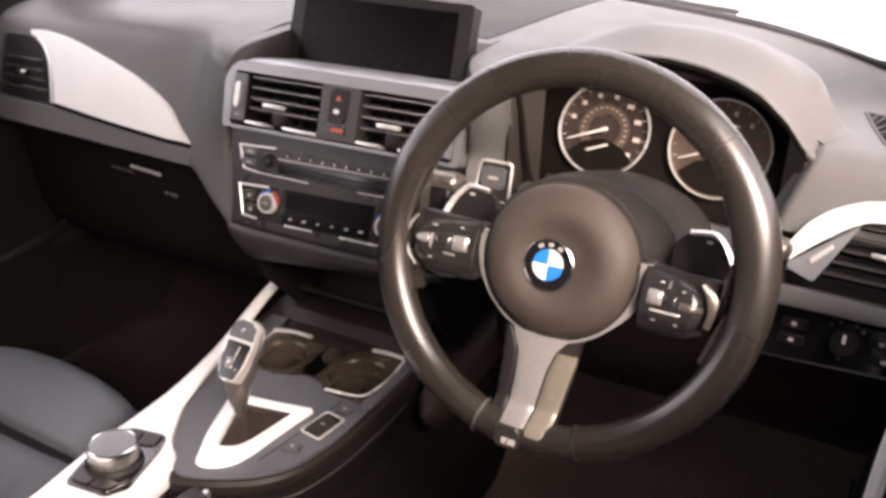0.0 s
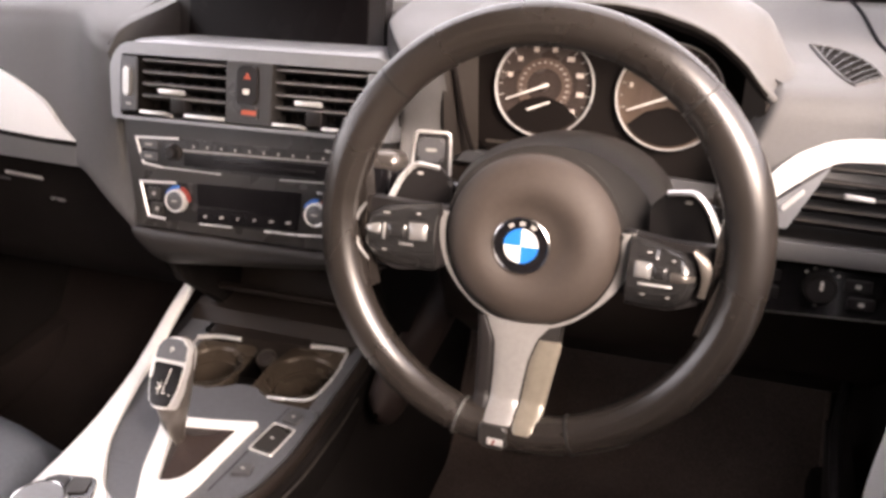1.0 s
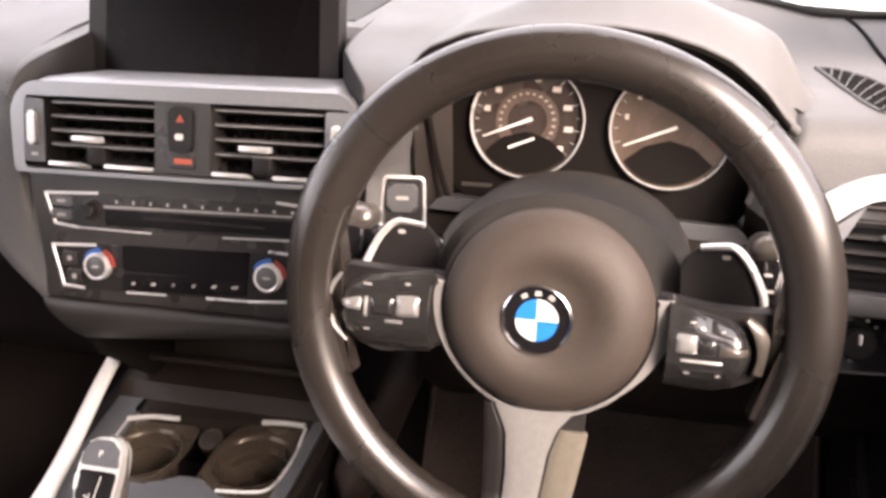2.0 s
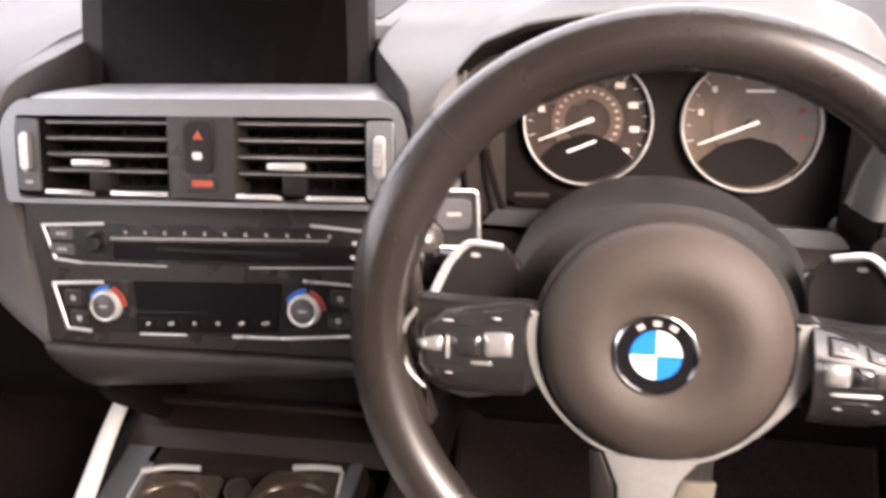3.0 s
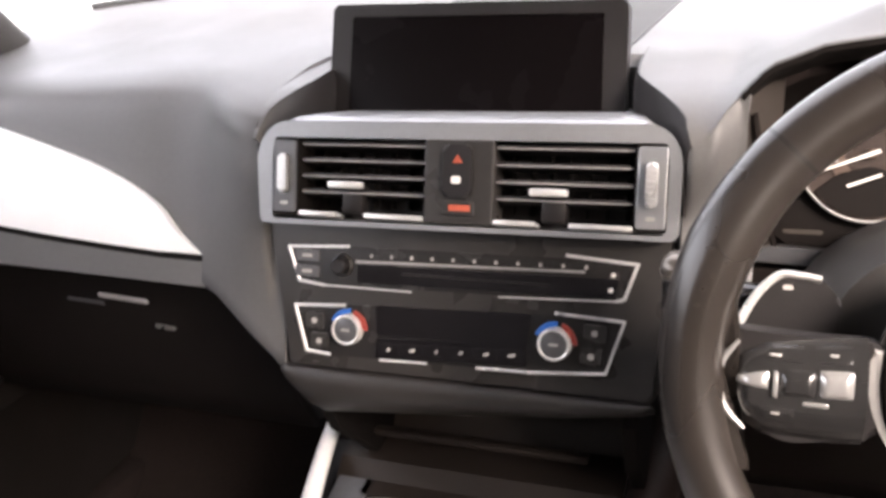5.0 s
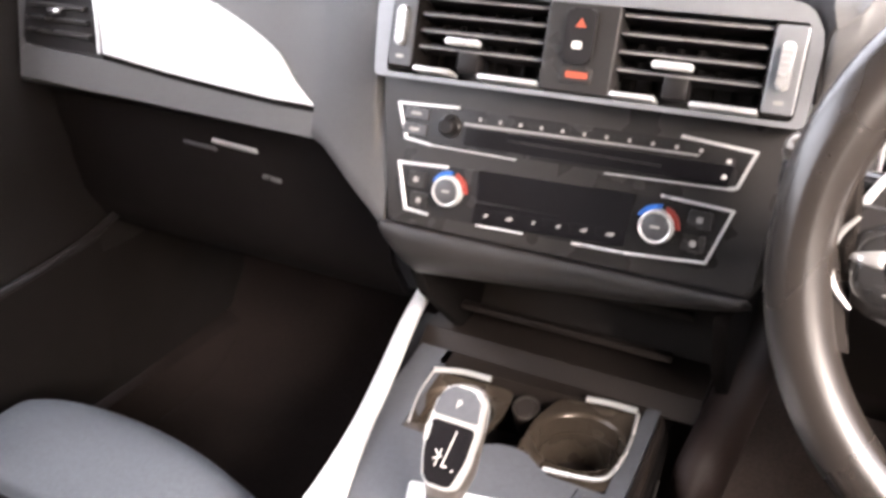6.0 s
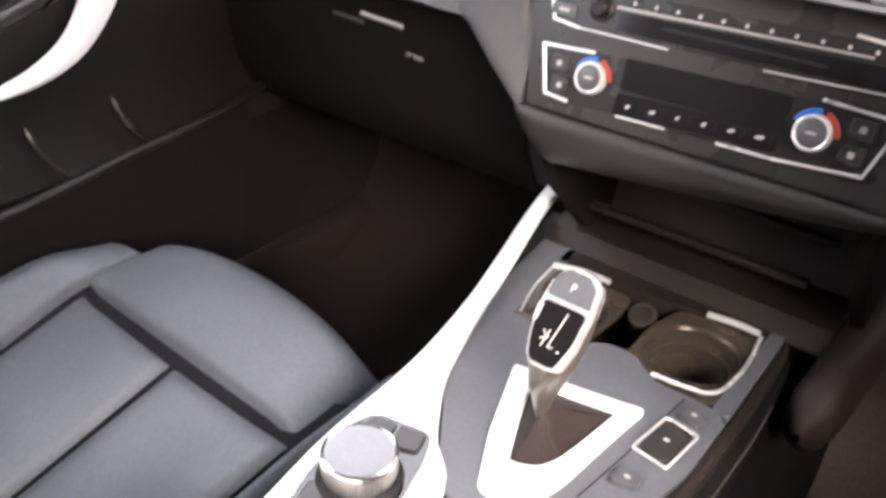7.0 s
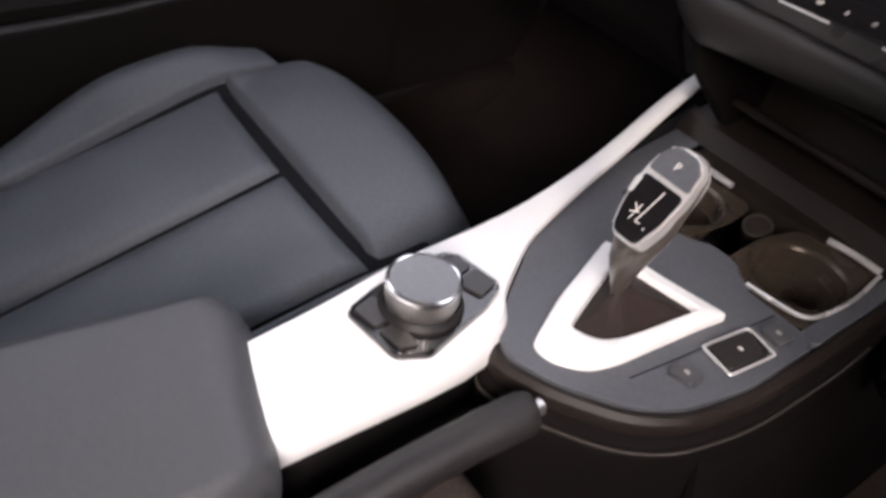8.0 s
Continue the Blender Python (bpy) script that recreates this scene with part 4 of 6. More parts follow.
# ---- in front of the driver ----
def instruments():
    t = thing("instrument_cluster", (0.388, 0.12, 0.77), "dark instrument cluster with two chrome-ringed round dials", "instruments")
    bm = bmesh.new()
    slab(bm, rounded([(-0.080, 0.045), (-0.072, -0.072), (0.20, -0.085), (0.222, -0.02), (0.196, 0.034), (0.14, 0.068), (0.02, 0.072), (-0.05, 0.062)], 0.015), -0.03, -0.012, GF, 0.004)
    part("housing", bm, CLUSTER, t)
    bm = bmesh.new()
    slab(bm, rounded([(-0.090, -0.085), (-0.072, -0.073), (0.198, -0.083), (0.21, -0.098)], 0.004), -0.03, 0.02, GF, 0.004)
    part("lower_rim", bm, END_GREY, t)
    for xc, yc, r, speed in ((0.0005, 0.0015, 0.0535, True), (0.1325, 0.0, 0.0545, False)):
        D = GF @ at(xc, yc, -0.010)
        bm = bmesh.new()
        lathe(bm, [(0, 0), (r - 0.002, 0), (r, 0.002)], 64, D)
        dial = part("dial", bm, DIAL if speed else DIAL_LIT, t, "round dark speed dial" if speed else "round engine-speed dial, its face coloured brown as lit")
        bm = bmesh.new()
        ring = [(r + 0.0009, 0.0), (r + 0.0009, 0.006), (r - 0.0001, 0.0072), (r - 0.0011, 0.006), (r - 0.0014, 0.0)]
        lathe(bm, ring, 72, D)
        part("chrome_ring", bm, SILVER, dial, "thin chrome ring")
        bm = bmesh.new()
        lathe(bm, [(0.019, 0.0006), (0.019, 0.0012), (0.030, 0.0012), (0.030, 0.0006)], 56, D)
        part("inner_ring", bm, DIAL_BROWN, dial, "brownish inner scale ring")
        # lower sector hides the scale
        bm = bmesh.new()
        pts = [((r - 0.004) * math.cos(radians(a)), (r - 0.004) * math.sin(radians(a))) for a in np.linspace(218, 322, 18)]
        pts += [(0.022, -0.016), (0.0, -0.010), (-0.022, -0.016)]
        slab(bm, pts, 0.0012, 0.0028, D, 0.0005)
        part("lower_sector", bm, CLUSTER, dial)
        count, first, step = (17, 194, 14.5) if speed else (15, 196, 15)
        for k in range(count):
            a = radians(first - step * k)
            ca, sa = math.cos(a), math.sin(a)
            late = not speed and k > 11
            bm = bmesh.new()
            box(bm, (0.006 if k % 2 == 0 else 0.0035, 0.0008, 0.0006), D @ at((r - 0.0055) * ca, (r - 0.0055) * sa, 0.0018) @ pose(0, 0, 0, 0, 0, math.degrees(a)))
            part("tick", bm, RED if late else GREYMARK, dial)
            if k and k % 2 == 0:
                bm = bmesh.new()
                w = (0.0056 if k < 10 else 0.0080) if speed else 0.0038
                box(bm, (w, 0.0050, 0.0006), D @ at((r - 0.0135) * ca, (r - 0.0135) * sa, 0.0018))
                part("numeral_bar", bm, RED if late else NUMERAL, dial)
            if speed:
                bm = bmesh.new()
                box(bm, (0.0026 if k < 9 else 0.0034, 0.0019, 0.0006), D @ at(0.0255 * ca, 0.0255 * sa, 0.0018))
                part("small_numeral_bar", bm, GREYMARK, dial)
        a = radians(202)
        bm = bmesh.new()
        N = D @ at(0, 0, 0.006) @ pose(0, 0, 0, 0, 0, 202)
        slab(bm, [(-0.006, -0.0016), (r - 0.010, -0.0007), (r - 0.010, 0.0007), (-0.006, 0.0016)], 0, 0.0012, N, 0.0003)
        part("needle", bm, MARK, dial, "pale needle at rest")
        bm = bmesh.new()
        lathe(bm, [(0, 0.0056), (0.003, 0.0054), (0.0042, 0.004), (0.0042, 0)], 28, D)
        part("hub", bm, DIAL_BROWN, dial)
        bm = bmesh.new()
        box(bm, (0.026 if speed else 0.022, 0.0022, 0.0006), D @ at(-0.004 if speed else 0.006, -0.021 if speed else 0.027, 0.0034) @ pose(0, 0, 0, 0, 0, 22 if speed else 0))
        part("caption_bar", bm, MARK, dial)
    bm = bmesh.new()
    slab(bm, oblong(0.030, 0.0035, 0.001, 1, (-0.045, -0.062)), -0.012, -0.011, GF)
    part("caption_bar", bm, HANDLE, t)


def steering_wheel():
    w = thing("steering_wheel", tuple(WF.translation), "dark leather three-spoke sports steering wheel with silver lower spoke", "steering wheel")
    R, r = 0.169, 0.0163
    bm = bmesh.new()
    path, rad = [], []
    for k in range(96):
        a = 2 * math.pi * k / 96
        path.append(WF @ Vector((R * math.cos(a), R * math.sin(a), 0)))
        deg = math.degrees(a) % 360
        grip = max(math.exp(-((deg - d) / 13) ** 2) for d in (22, 158))
        rad.append(r + 0.0016 * grip - (0.002 * math.exp(-((deg - 270) / 18) ** 2)))
    tube(bm, path, rad, 20, closed=True, squash=1.08, side=tuple(WF.to_3x3() @ Vector((0, 0, 1))))
    rim = part("rim", bm, LEATHER, w, "worn shiny dark leather rim")
    for deg in (45, 137, 254, 287):
        a = radians(deg)
        bm = bmesh.new()
        c = [WF @ Vector((R * math.cos(a + d), R * math.sin(a + d), 0)) for d in (-0.007, 0.007)]
        tube(bm, c, r * 1.03, 20, squash=1.06, side=tuple(WF.to_3x3() @ Vector((0, 0, 1))))
        part("leather_seam", bm, SATIN if deg == 254 else SPOKE, rim)
    # leather webs where the side spokes meet the rim
    for s in (-1, 1):
        bm = bmesh.new()
        outer = [(s * 0.158 * math.cos(radians(q)), 0.158 * math.sin(radians(q))) for q in np.linspace(20, -23, 14)]
        inner = [(s * p.x, p.y) for p in curve_through([Vector(q) for q in ((0.135, -0.060, 0), (0.139, -0.046, 0), (0.1425, -0.028, 0), (0.1440, -0.008, 0), (0.1440, 0.014, 0), (0.1470, 0.034, 0), (0.1492, 0.0525, 0))], 4)]
        loop = outer + inner
        slab(bm, loop if s < 0 else loop[::-1], -0.016, 0.003, WF, 0.002, 2)
        part("thumb_web", bm, LEATHER, rim)
    # airbag boss
    bm = bmesh.new()
    lathe(bm, [(0, 0.006), (0.024, 0.0065), (0.031, 0.0095), (0.040, 0.0135), (0.048, 0.0135), (0.060, 0.009), (0.068, 0.002), (0.071, -0.006), (0.071, -0.03)], 64, WF @ at(0, -0.003, 0) @ Matrix.Diagonal((1.02, 1.0, 1, 1)))
    part("airbag_cover", bm, AIRBAG, w, "domed brown-black airbag cover")
    # silver collar: a crescent round the lower half, broad at both ends
    bm = bmesh.new()
    arc = [radians(a) for a in np.linspace(168, 372, 44)]
    inner = [(0.0735 * math.cos(a), -0.003 + 0.0722 * math.sin(a)) for a in arc]
    outer = []
    for k, a in enumerate(arc):
        q = abs(k / 21.5 - 1)
        grow = 0.0024 + (0.0095 if k > 22 else 0.0032) * ease(q, 0.40, 0.95)
        outer.append(((0.0735 + grow) * math.cos(a), -0.003 + (0.0722 + grow) * math.sin(a)))
    slab(bm, inner + outer[::-1], -0.018, -0.0035, WF, 0.0022, 3)
    part("silver_collar", bm, INSERT, w, "satin silver collar round the boss")
    # column hub behind
    bm = bmesh.new()
    lathe(bm, [(0, -0.075), (0.055, -0.075), (0.065, -0.05), (0.074, -0.022), (0.076, -0.008), (0.06, -0.008)], 48, WF @ at(0, -0.003, 0))
    part("hub", bm, SPOKE, w)
    # side spokes with switch pods: outline of each, from the boss outwards
    POD = {-1: ((0.080, 0.095, 0.115, 0.130, 0.142, 0.150), (0.0185, 0.0168, 0.0148, 0.0125, 0.0060, -0.0080), (-0.0400, -0.0410, -0.0410, -0.0400, -0.0330, -0.0130)),
           1: ((0.080, 0.095, 0.112, 0.122, 0.130, 0.1355), (0.0135, 0.0105, 0.0060, 0.0030, -0.0030, -0.0130), (-0.0440, -0.0450, -0.0450, -0.0420, -0.0340, -0.0200))}
    for s in (-1, 1):
        bm = bmesh.new()
        pts = rounded([(s * 0.070, 0.016), (s * 0.110, 0.010 if s > 0 else 0.016), (s * 0.150, 0.010 if s > 0 else 0.018), (s * 0.163, -0.010), (s * 0.148, -0.030), (s * 0.118, -0.044), (s * 0.070, -0.036)], 0.008)
        if s < 0:
            pts = pts[::-1]
        slab(bm, pts, -0.022, -0.004, WF, 0.005, 3)
        spoke = part("spoke", bm, BLACK, w)
        us, top, low = POD[s]

        def pod(u, v, lift=0.0):
            """A point on the swelling face of the switch pod."""
            a, b = float(np.interp(u, us, top)), float(np.interp(u, us, low))
            q = 2 * (v - b) / max(1e-4, a - b) - 1
            e = ease(u, us[-1] - 0.016, us[-1])
            return WF @ Vector((s * u, v, -0.005 + 0.0125 * (1 - min(1, abs(q)) ** 2.6) * (1 - 0.75 * e * e) + lift))

        rows = []
        for u in np.concatenate([np.linspace(us[0], us[-1] - 0.012, 16), np.linspace(us[-1] - 0.010, us[-1], 8)]):
            a, b = float(np.interp(u, us, top)), float(np.interp(u, us, low))
            rows.append([pod(u, b + (a - b) * (0.5 - 0.5 * math.cos(math.pi * q))) for q in np.linspace(0, 1, 19)])
        pad = part("switch_pad", sheet(bmesh.new(), rows, 0.004), PAD, spoke, "glossy black switch pod", 1.2)

        def key(name, u0, u1, lo, hi, lift, mat, label=""):
            """A small cushioned key lying on the pod; lo and hi are its edges at both ends."""
            rows = []
            for p in np.linspace(-1, 1, 9):
                u = u0 + (u1 - u0) * (p + 1) / 2
                l, h = lo[0] + (lo[1] - lo[0]) * (p + 1) / 2, hi[0] + (hi[1] - hi[0]) * (p + 1) / 2
                rows.append([pod(u, l + (h - l) * (q + 1) / 2, -0.0006 + lift * (1 - p ** 6) * (1 - q ** 6)) for q in np.linspace(-1, 1, 9)])
            part(name, sheet(bmesh.new(), rows, 0.0008), mat, pad, label, 1.2)

        if s < 0:
            edge = curve_through([WF @ Vector((-u, v, 0.0035)) for u, v in ((0.1445, 0.0126), (0.1525, 0.001), (0.1545, -0.0106), (0.1500, -0.025), (0.1396, -0.036))], 5)
            bm = bmesh.new()
            tube(bm, edge, [0.0012 + 0.0012 * math.sin(math.pi * k / (len(edge) - 1)) for k in range(len(edge))], 8)
            part("silver_edge", bm, INSERT, spoke, "thin silver edge")
            key("silver_key", 0.1275, 0.1475, (-0.0125, -0.0105), (-0.0010, -0.0070), 0.0020, KEY_SILVER)
            key("silver_bar", 0.1236, 0.1264, (-0.0165, -0.0165), (-0.0015, -0.0015), 0.0028, INSERT, "bright upright bar")
            key("scroll_key", 0.1045, 0.1226, (-0.0150, -0.0150), (0.0, 0.0), 0.0026, PAD)
            key("silver_key", 0.0860, 0.1035, (-0.0135, -0.0145), (0.0020, 0.0010), 0.0030, KEY_SILVER)
            key("silver_key", 0.0970, 0.1120, (-0.0195, -0.0195), (-0.0165, -0.0165), 0.0012, KEY_SILVER)
            key("key", 0.1085, 0.1350, (0.0022, 0.0026), (0.0125, 0.0105), 0.0012, PAD)
            key("key", 0.0860, 0.1070, (0.0040, 0.0026), (0.0150, 0.0130), 0.0012, PAD)
            key("key", 0.1130, 0.1340, (-0.0330, -0.0300), (-0.0205, -0.0190), 0.0012, PAD)
            marks = ((0.1255, 0.0062, 0.0075), (0.1241, -0.0248, 0.0050), (0.0965, 0.0085, 0.0050))
        else:
            inner = curve_through([(0.1275, 0.0050, 0), (0.1335, -0.0050, 0), (0.1362, -0.0165, 0), (0.1345, -0.0290, 0)], 6)
            outer = curve_through([(0.1300, 0.0085, 0), (0.1405, -0.0010, 0), (0.1452, -0.0140, 0), (0.1420, -0.0300, 0)], 6)
            rows = [[WF @ (p.lerp(q, f) + Vector((0, 0, 0.0045 - 0.003 * f * f))) for f in np.linspace(0, 1, 7)] for p, q in zip(inner, outer)]
            part("silver_edge", sheet(bmesh.new(), rows, 0.003), HANDLE, spoke, "broad satin grey crescent", 1.2)
            key("silver_key", 0.0850, 0.0990, (-0.0190, -0.0190), (-0.0050, -0.0060), 0.0030, KEY_SILVER)
            key("scroll_key", 0.0998, 0.1112, (-0.0190, -0.0190), (-0.0062, -0.0080), 0.0026, PAD)
            key("silver_key", 0.1120, 0.1325, (-0.0200, -0.0185), (-0.0105, -0.0135), 0.0020, LEVER)
            key("silver_bar", 0.0880, 0.1165, (-0.0245, -0.0245), (-0.0222, -0.0222), 0.0020, SILVER, "bright strip under the keys")
            key("key", 0.0850, 0.1045, (-0.0035, -0.0045), (0.0095, 0.0060), 0.0012, PAD)
            key("key", 0.1055, 0.1265, (-0.0050, -0.0095), (0.0055, -0.0010), 0.0012, PAD)
            key("key", 0.0860, 0.1180, (-0.0395, -0.0380), (-0.0265, -0.0265), 0.0012, PAD)
            marks = ((0.0954, 0.0015, 0.0045), (0.1143, -0.0030, 0.0035), (0.0934, -0.0318, 0.0045), (0.1129, -0.0322, 0.0035))
        for u, v, w_ in marks:
            key("switch_mark", u - w_ / 2, u + w_ / 2, (v - 0.0007, v - 0.0007), (v + 0.0007, v + 0.0007), 0.0024, GREYMARK)
    # lower spoke: dark body, silver insert
    bm = bmesh.new()
    slab(bm, rounded([(-0.034, -0.060), (0.033, -0.060), (0.030, -0.10), (0.020, -0.166), (-0.034, -0.166), (-0.036, -0.10)], 0.006), -0.024, -0.006, WF, 0.004, 3)
    spoke = part("spoke", bm, SPOKE, w)
    def blade(left, right, lift, foot):
        """A strip down the lower spoke that climbs over the rim at its foot."""
        rows = []
        for v in np.linspace(left[0][1], -foot, 22):
            a, b = (float(np.interp(-v, [-q[1] for q in line], [q[0] for q in line])) for line in (left, right))
            z = -0.003 + 0.0170 * ease(-v, 0.140, 0.163) + lift
            rows.append([WF @ Vector((a + (b - a) * q, v, z + 0.0022 * (1 - (2 * q - 1) ** 4) - 0.0012)) for q in np.linspace(0, 1, 9)])
        return sheet(bmesh.new(), rows, 0.004)

    cut = [(0.024, -0.072), (0.013, -0.086), (0.007, -0.105), (0.003, -0.135), (-0.001, -0.171)]
    part("silver_insert", blade([(-0.031, -0.072), (-0.0225, -0.092), (-0.0215, -0.12), (-0.024, -0.171)], cut, 0.001, 0.159), INSERT, spoke, "brushed silver insert")
    part("bronze_insert", blade([(x + 0.0016, y) for x, y in cut[1:]], [(0.034, -0.086), (0.033, -0.095), (0.027, -0.13), (0.020, -0.171)], -0.0006, 0.165), TAN, spoke, "warm grey insert")
    part("spoke_flank", blade([(-0.040, -0.072), (-0.038, -0.10), (-0.0375, -0.171)], [(-0.0325, -0.072), (-0.0238, -0.092), (-0.0228, -0.12), (-0.0252, -0.171)], -0.002, 0.163), BLACK, spoke, "dark flank")
    bm = bmesh.new()
    slab(bm, rounded([(-0.026, -0.1595), (-0.002, -0.1595), (0.000, -0.180), (-0.024, -0.180)], 0.004), 0.004, 0.0172, WF, 0.003, 3)
    part("spoke_foot", bm, SPOKE, spoke)
    bm = bmesh.new()
    slab(bm, oblong(0.014, 0.006, 0.001, 2, (-0.010, -0.1735)), -0.004, 0.0182, WF, 0.0008)
    badge = part("badge", bm, SILVER, spoke, "small chrome badge with a red stripe")
    bm = bmesh.new()
    slab(bm, [(-0.0128, -0.1760), (-0.0112, -0.1760), (-0.0096, -0.1715), (-0.0112, -0.1715)], 0.0182, 0.0187, WF)
    part("badge_stripe", bm, RED, badge)
    # roundel
    E0 = WF @ at(-0.005, -0.006, 0.0075)
    bm = bmesh.new()
    lathe(bm, [(0, 0.002), (0.0215, 0.002), (0.0225, 0.003), (0.0235, 0.002), (0.024, -0.004)], 48, E0)
    emblem = part("roundel", bm, GLOSS, w, "round emblem, black ring round blue and white quarters")
    bm = bmesh.new()
    lathe(bm, [(0.0222, 0.0025), (0.0228, 0.0037), (0.0238, 0.0030), (0.0241, 0.0015)], 48, E0)
    part("chrome_rim", bm, CHROME, emblem)
    for k in range(4):
        bm = bmesh.new()
        pts = [(0, 0)] + [(0.0142 * math.cos(radians(a)), 0.0142 * math.sin(radians(a))) for a in np.linspace(90 * k, 90 * k + 90, 10)]
        slab(bm, pts, 0.0, 0.0032, E0)
        part("quarter", bm, ROUNDEL_WHITE if k % 2 == 0 else SKYBLUE, emblem, "white quarter" if k % 2 == 0 else "blue quarter")
    for a in (60, 90, 120):
        bm = bmesh.new()
        box(bm, (0.0042, 0.0032, 0.0006), E0 @ at(0.0182 * math.cos(radians(a)), 0.0182 * math.sin(radians(a)), 0.0024) @ pose(0, 0, 0, 0, 0, a - 90))
        part("ring_mark", bm, GREYMARK, emblem)
    # shift paddles
    for s in (-1, 1):
        bm = bmesh.new()
        pts = [(s * x, y) for x, y in rounded([(0.147, 0.000), (0.146, 0.010), (0.136, 0.031), (0.125, 0.044), (0.101, 0.0435), (0.088, 0.030), (0.090, -0.004)], 0.004)]
        slab(bm, pts if s < 0 else pts[::-1], -0.062, -0.055, WF, 0.002)
        pad = part("shift_paddle", bm, BLACK, w, "black shift paddle with chrome edge")
        bm = bmesh.new()
        edge = curve_through([WF @ Vector((s * x, y, -0.0545)) for x, y in ((0.146, 0.004), (0.144, 0.013), (0.135, 0.031), (0.1235, 0.043), (0.112, 0.0435), (0.100, 0.042))], 5)
        tube(bm, edge, [0.0036 - 0.0010 * k / (len(edge) - 1) for k in range(len(edge))], 8, squash=0.7)
        part("chrome_edge", bm, SILVER, pad, "satin chrome edge")
        bm = bmesh.new()
        slab(bm, oblong(0.006, 0.003, 0.001, 1, (s * 0.118, 0.036)), -0.055, -0.0545, WF)
        part("paddle_mark", bm, GREYMARK, pad)


def column():
    t = thing("steering_column", (0.37, 0.0, 0.72), "dark plastic steering column shroud with two stalks", "steering column")
    bm = bmesh.new()
    lathe(bm, [(0, -0.30), (0.085, -0.30), (0.10, -0.20), (0.098, -0.11), (0.088, -0.075), (0.05, -0.07), (0, -0.07)], 40, WF @ at(0, 0.005, 0) @ Matrix.Diagonal((1.05, 0.75, 1, 1)))
    part("shroud", bm, SPOKE, t)
    # stalks
    for s in (-1, 1):
        bm = bmesh.new()
        p = [WF @ Vector((s * x, y, z)) for x, y, z in ((0.06, 0.010, -0.10), (0.10, 0.018, -0.098), (0.13, 0.022, -0.096), (0.155, 0.024, -0.094))]
        c = curve_through(p, 4)
        tube(bm, c, 0.010, 14)
        stalk = part("stalk", bm, GLOSS, t, "glossy black control stalk with thick end")
        H = WF @ at(s * (0.172 if s < 0 else 0.160), 0.024, -0.094)
        bm = bmesh.new()
        box(bm, (0.044, 0.046, 0.034), H, 0.013, 4)
        part("stalk_head", bm, GLOSS, stalk, "glossy rounded head")
        bm = bmesh.new()
        box(bm, (0.047, 0.022, 0.036), H @ at(0, 0.0155, 0.0005), 0.0105, 4)
        part("stalk_cap", bm, LEVER if s < 0 else HANDLE, stalk, "matt brown-grey upper half")
        # Two pale bars stand for glints on the glossy head.
        for du, dv in ((-0.010, -0.002), (-0.008, -0.014)):
            bm = bmesh.new()
            box(bm, (0.006, 0.0022, 0.002), H @ at(du, dv, 0.0166), 0.0006)
            part("stalk_glint", bm, GREYMARK, stalk)


def start_button():
    SB = axes((0.214, 0.0645, 0.770), 0.284) @ pose(0, 0, 0, 0, 18, 0)
    t = thing("start_button", (0.214, 0.07, 0.75), "chrome-framed engine start button on the dashboard cheek", "button")
    bm = bmesh.new()
    pts = rounded([(-0.020, -0.026), (0.022, -0.026), (0.0195, 0.021), (-0.017, 0.021)], 0.005)
    slab(bm, pts, -0.012, 0.001, SB, 0.001)
    part("recess", bm, BLACK, t)
    bm = bmesh.new()
    tube(bm, [SB @ Vector((x, y, 0.002)) for x, y in pts], 0.0018, 8, closed=True)
    part("chrome_frame", bm, SILVER, t, "rounded chrome frame")
    bm = bmesh.new()
    slab(bm, oblong(0.029, 0.026, 0.006, 4, (0.0, 0.002)), 0.0, 0.007, SB, 0.003, 3)
    key = part("push_button", bm, END_GREY, t, "grey push button")
    bm = bmesh.new()
    slab(bm, oblong(0.012, 0.0035, 0.001, 1, (0, 0.002)), 0.007, 0.0075, SB)
    part("caption_bar", bm, GREYMARK, key)


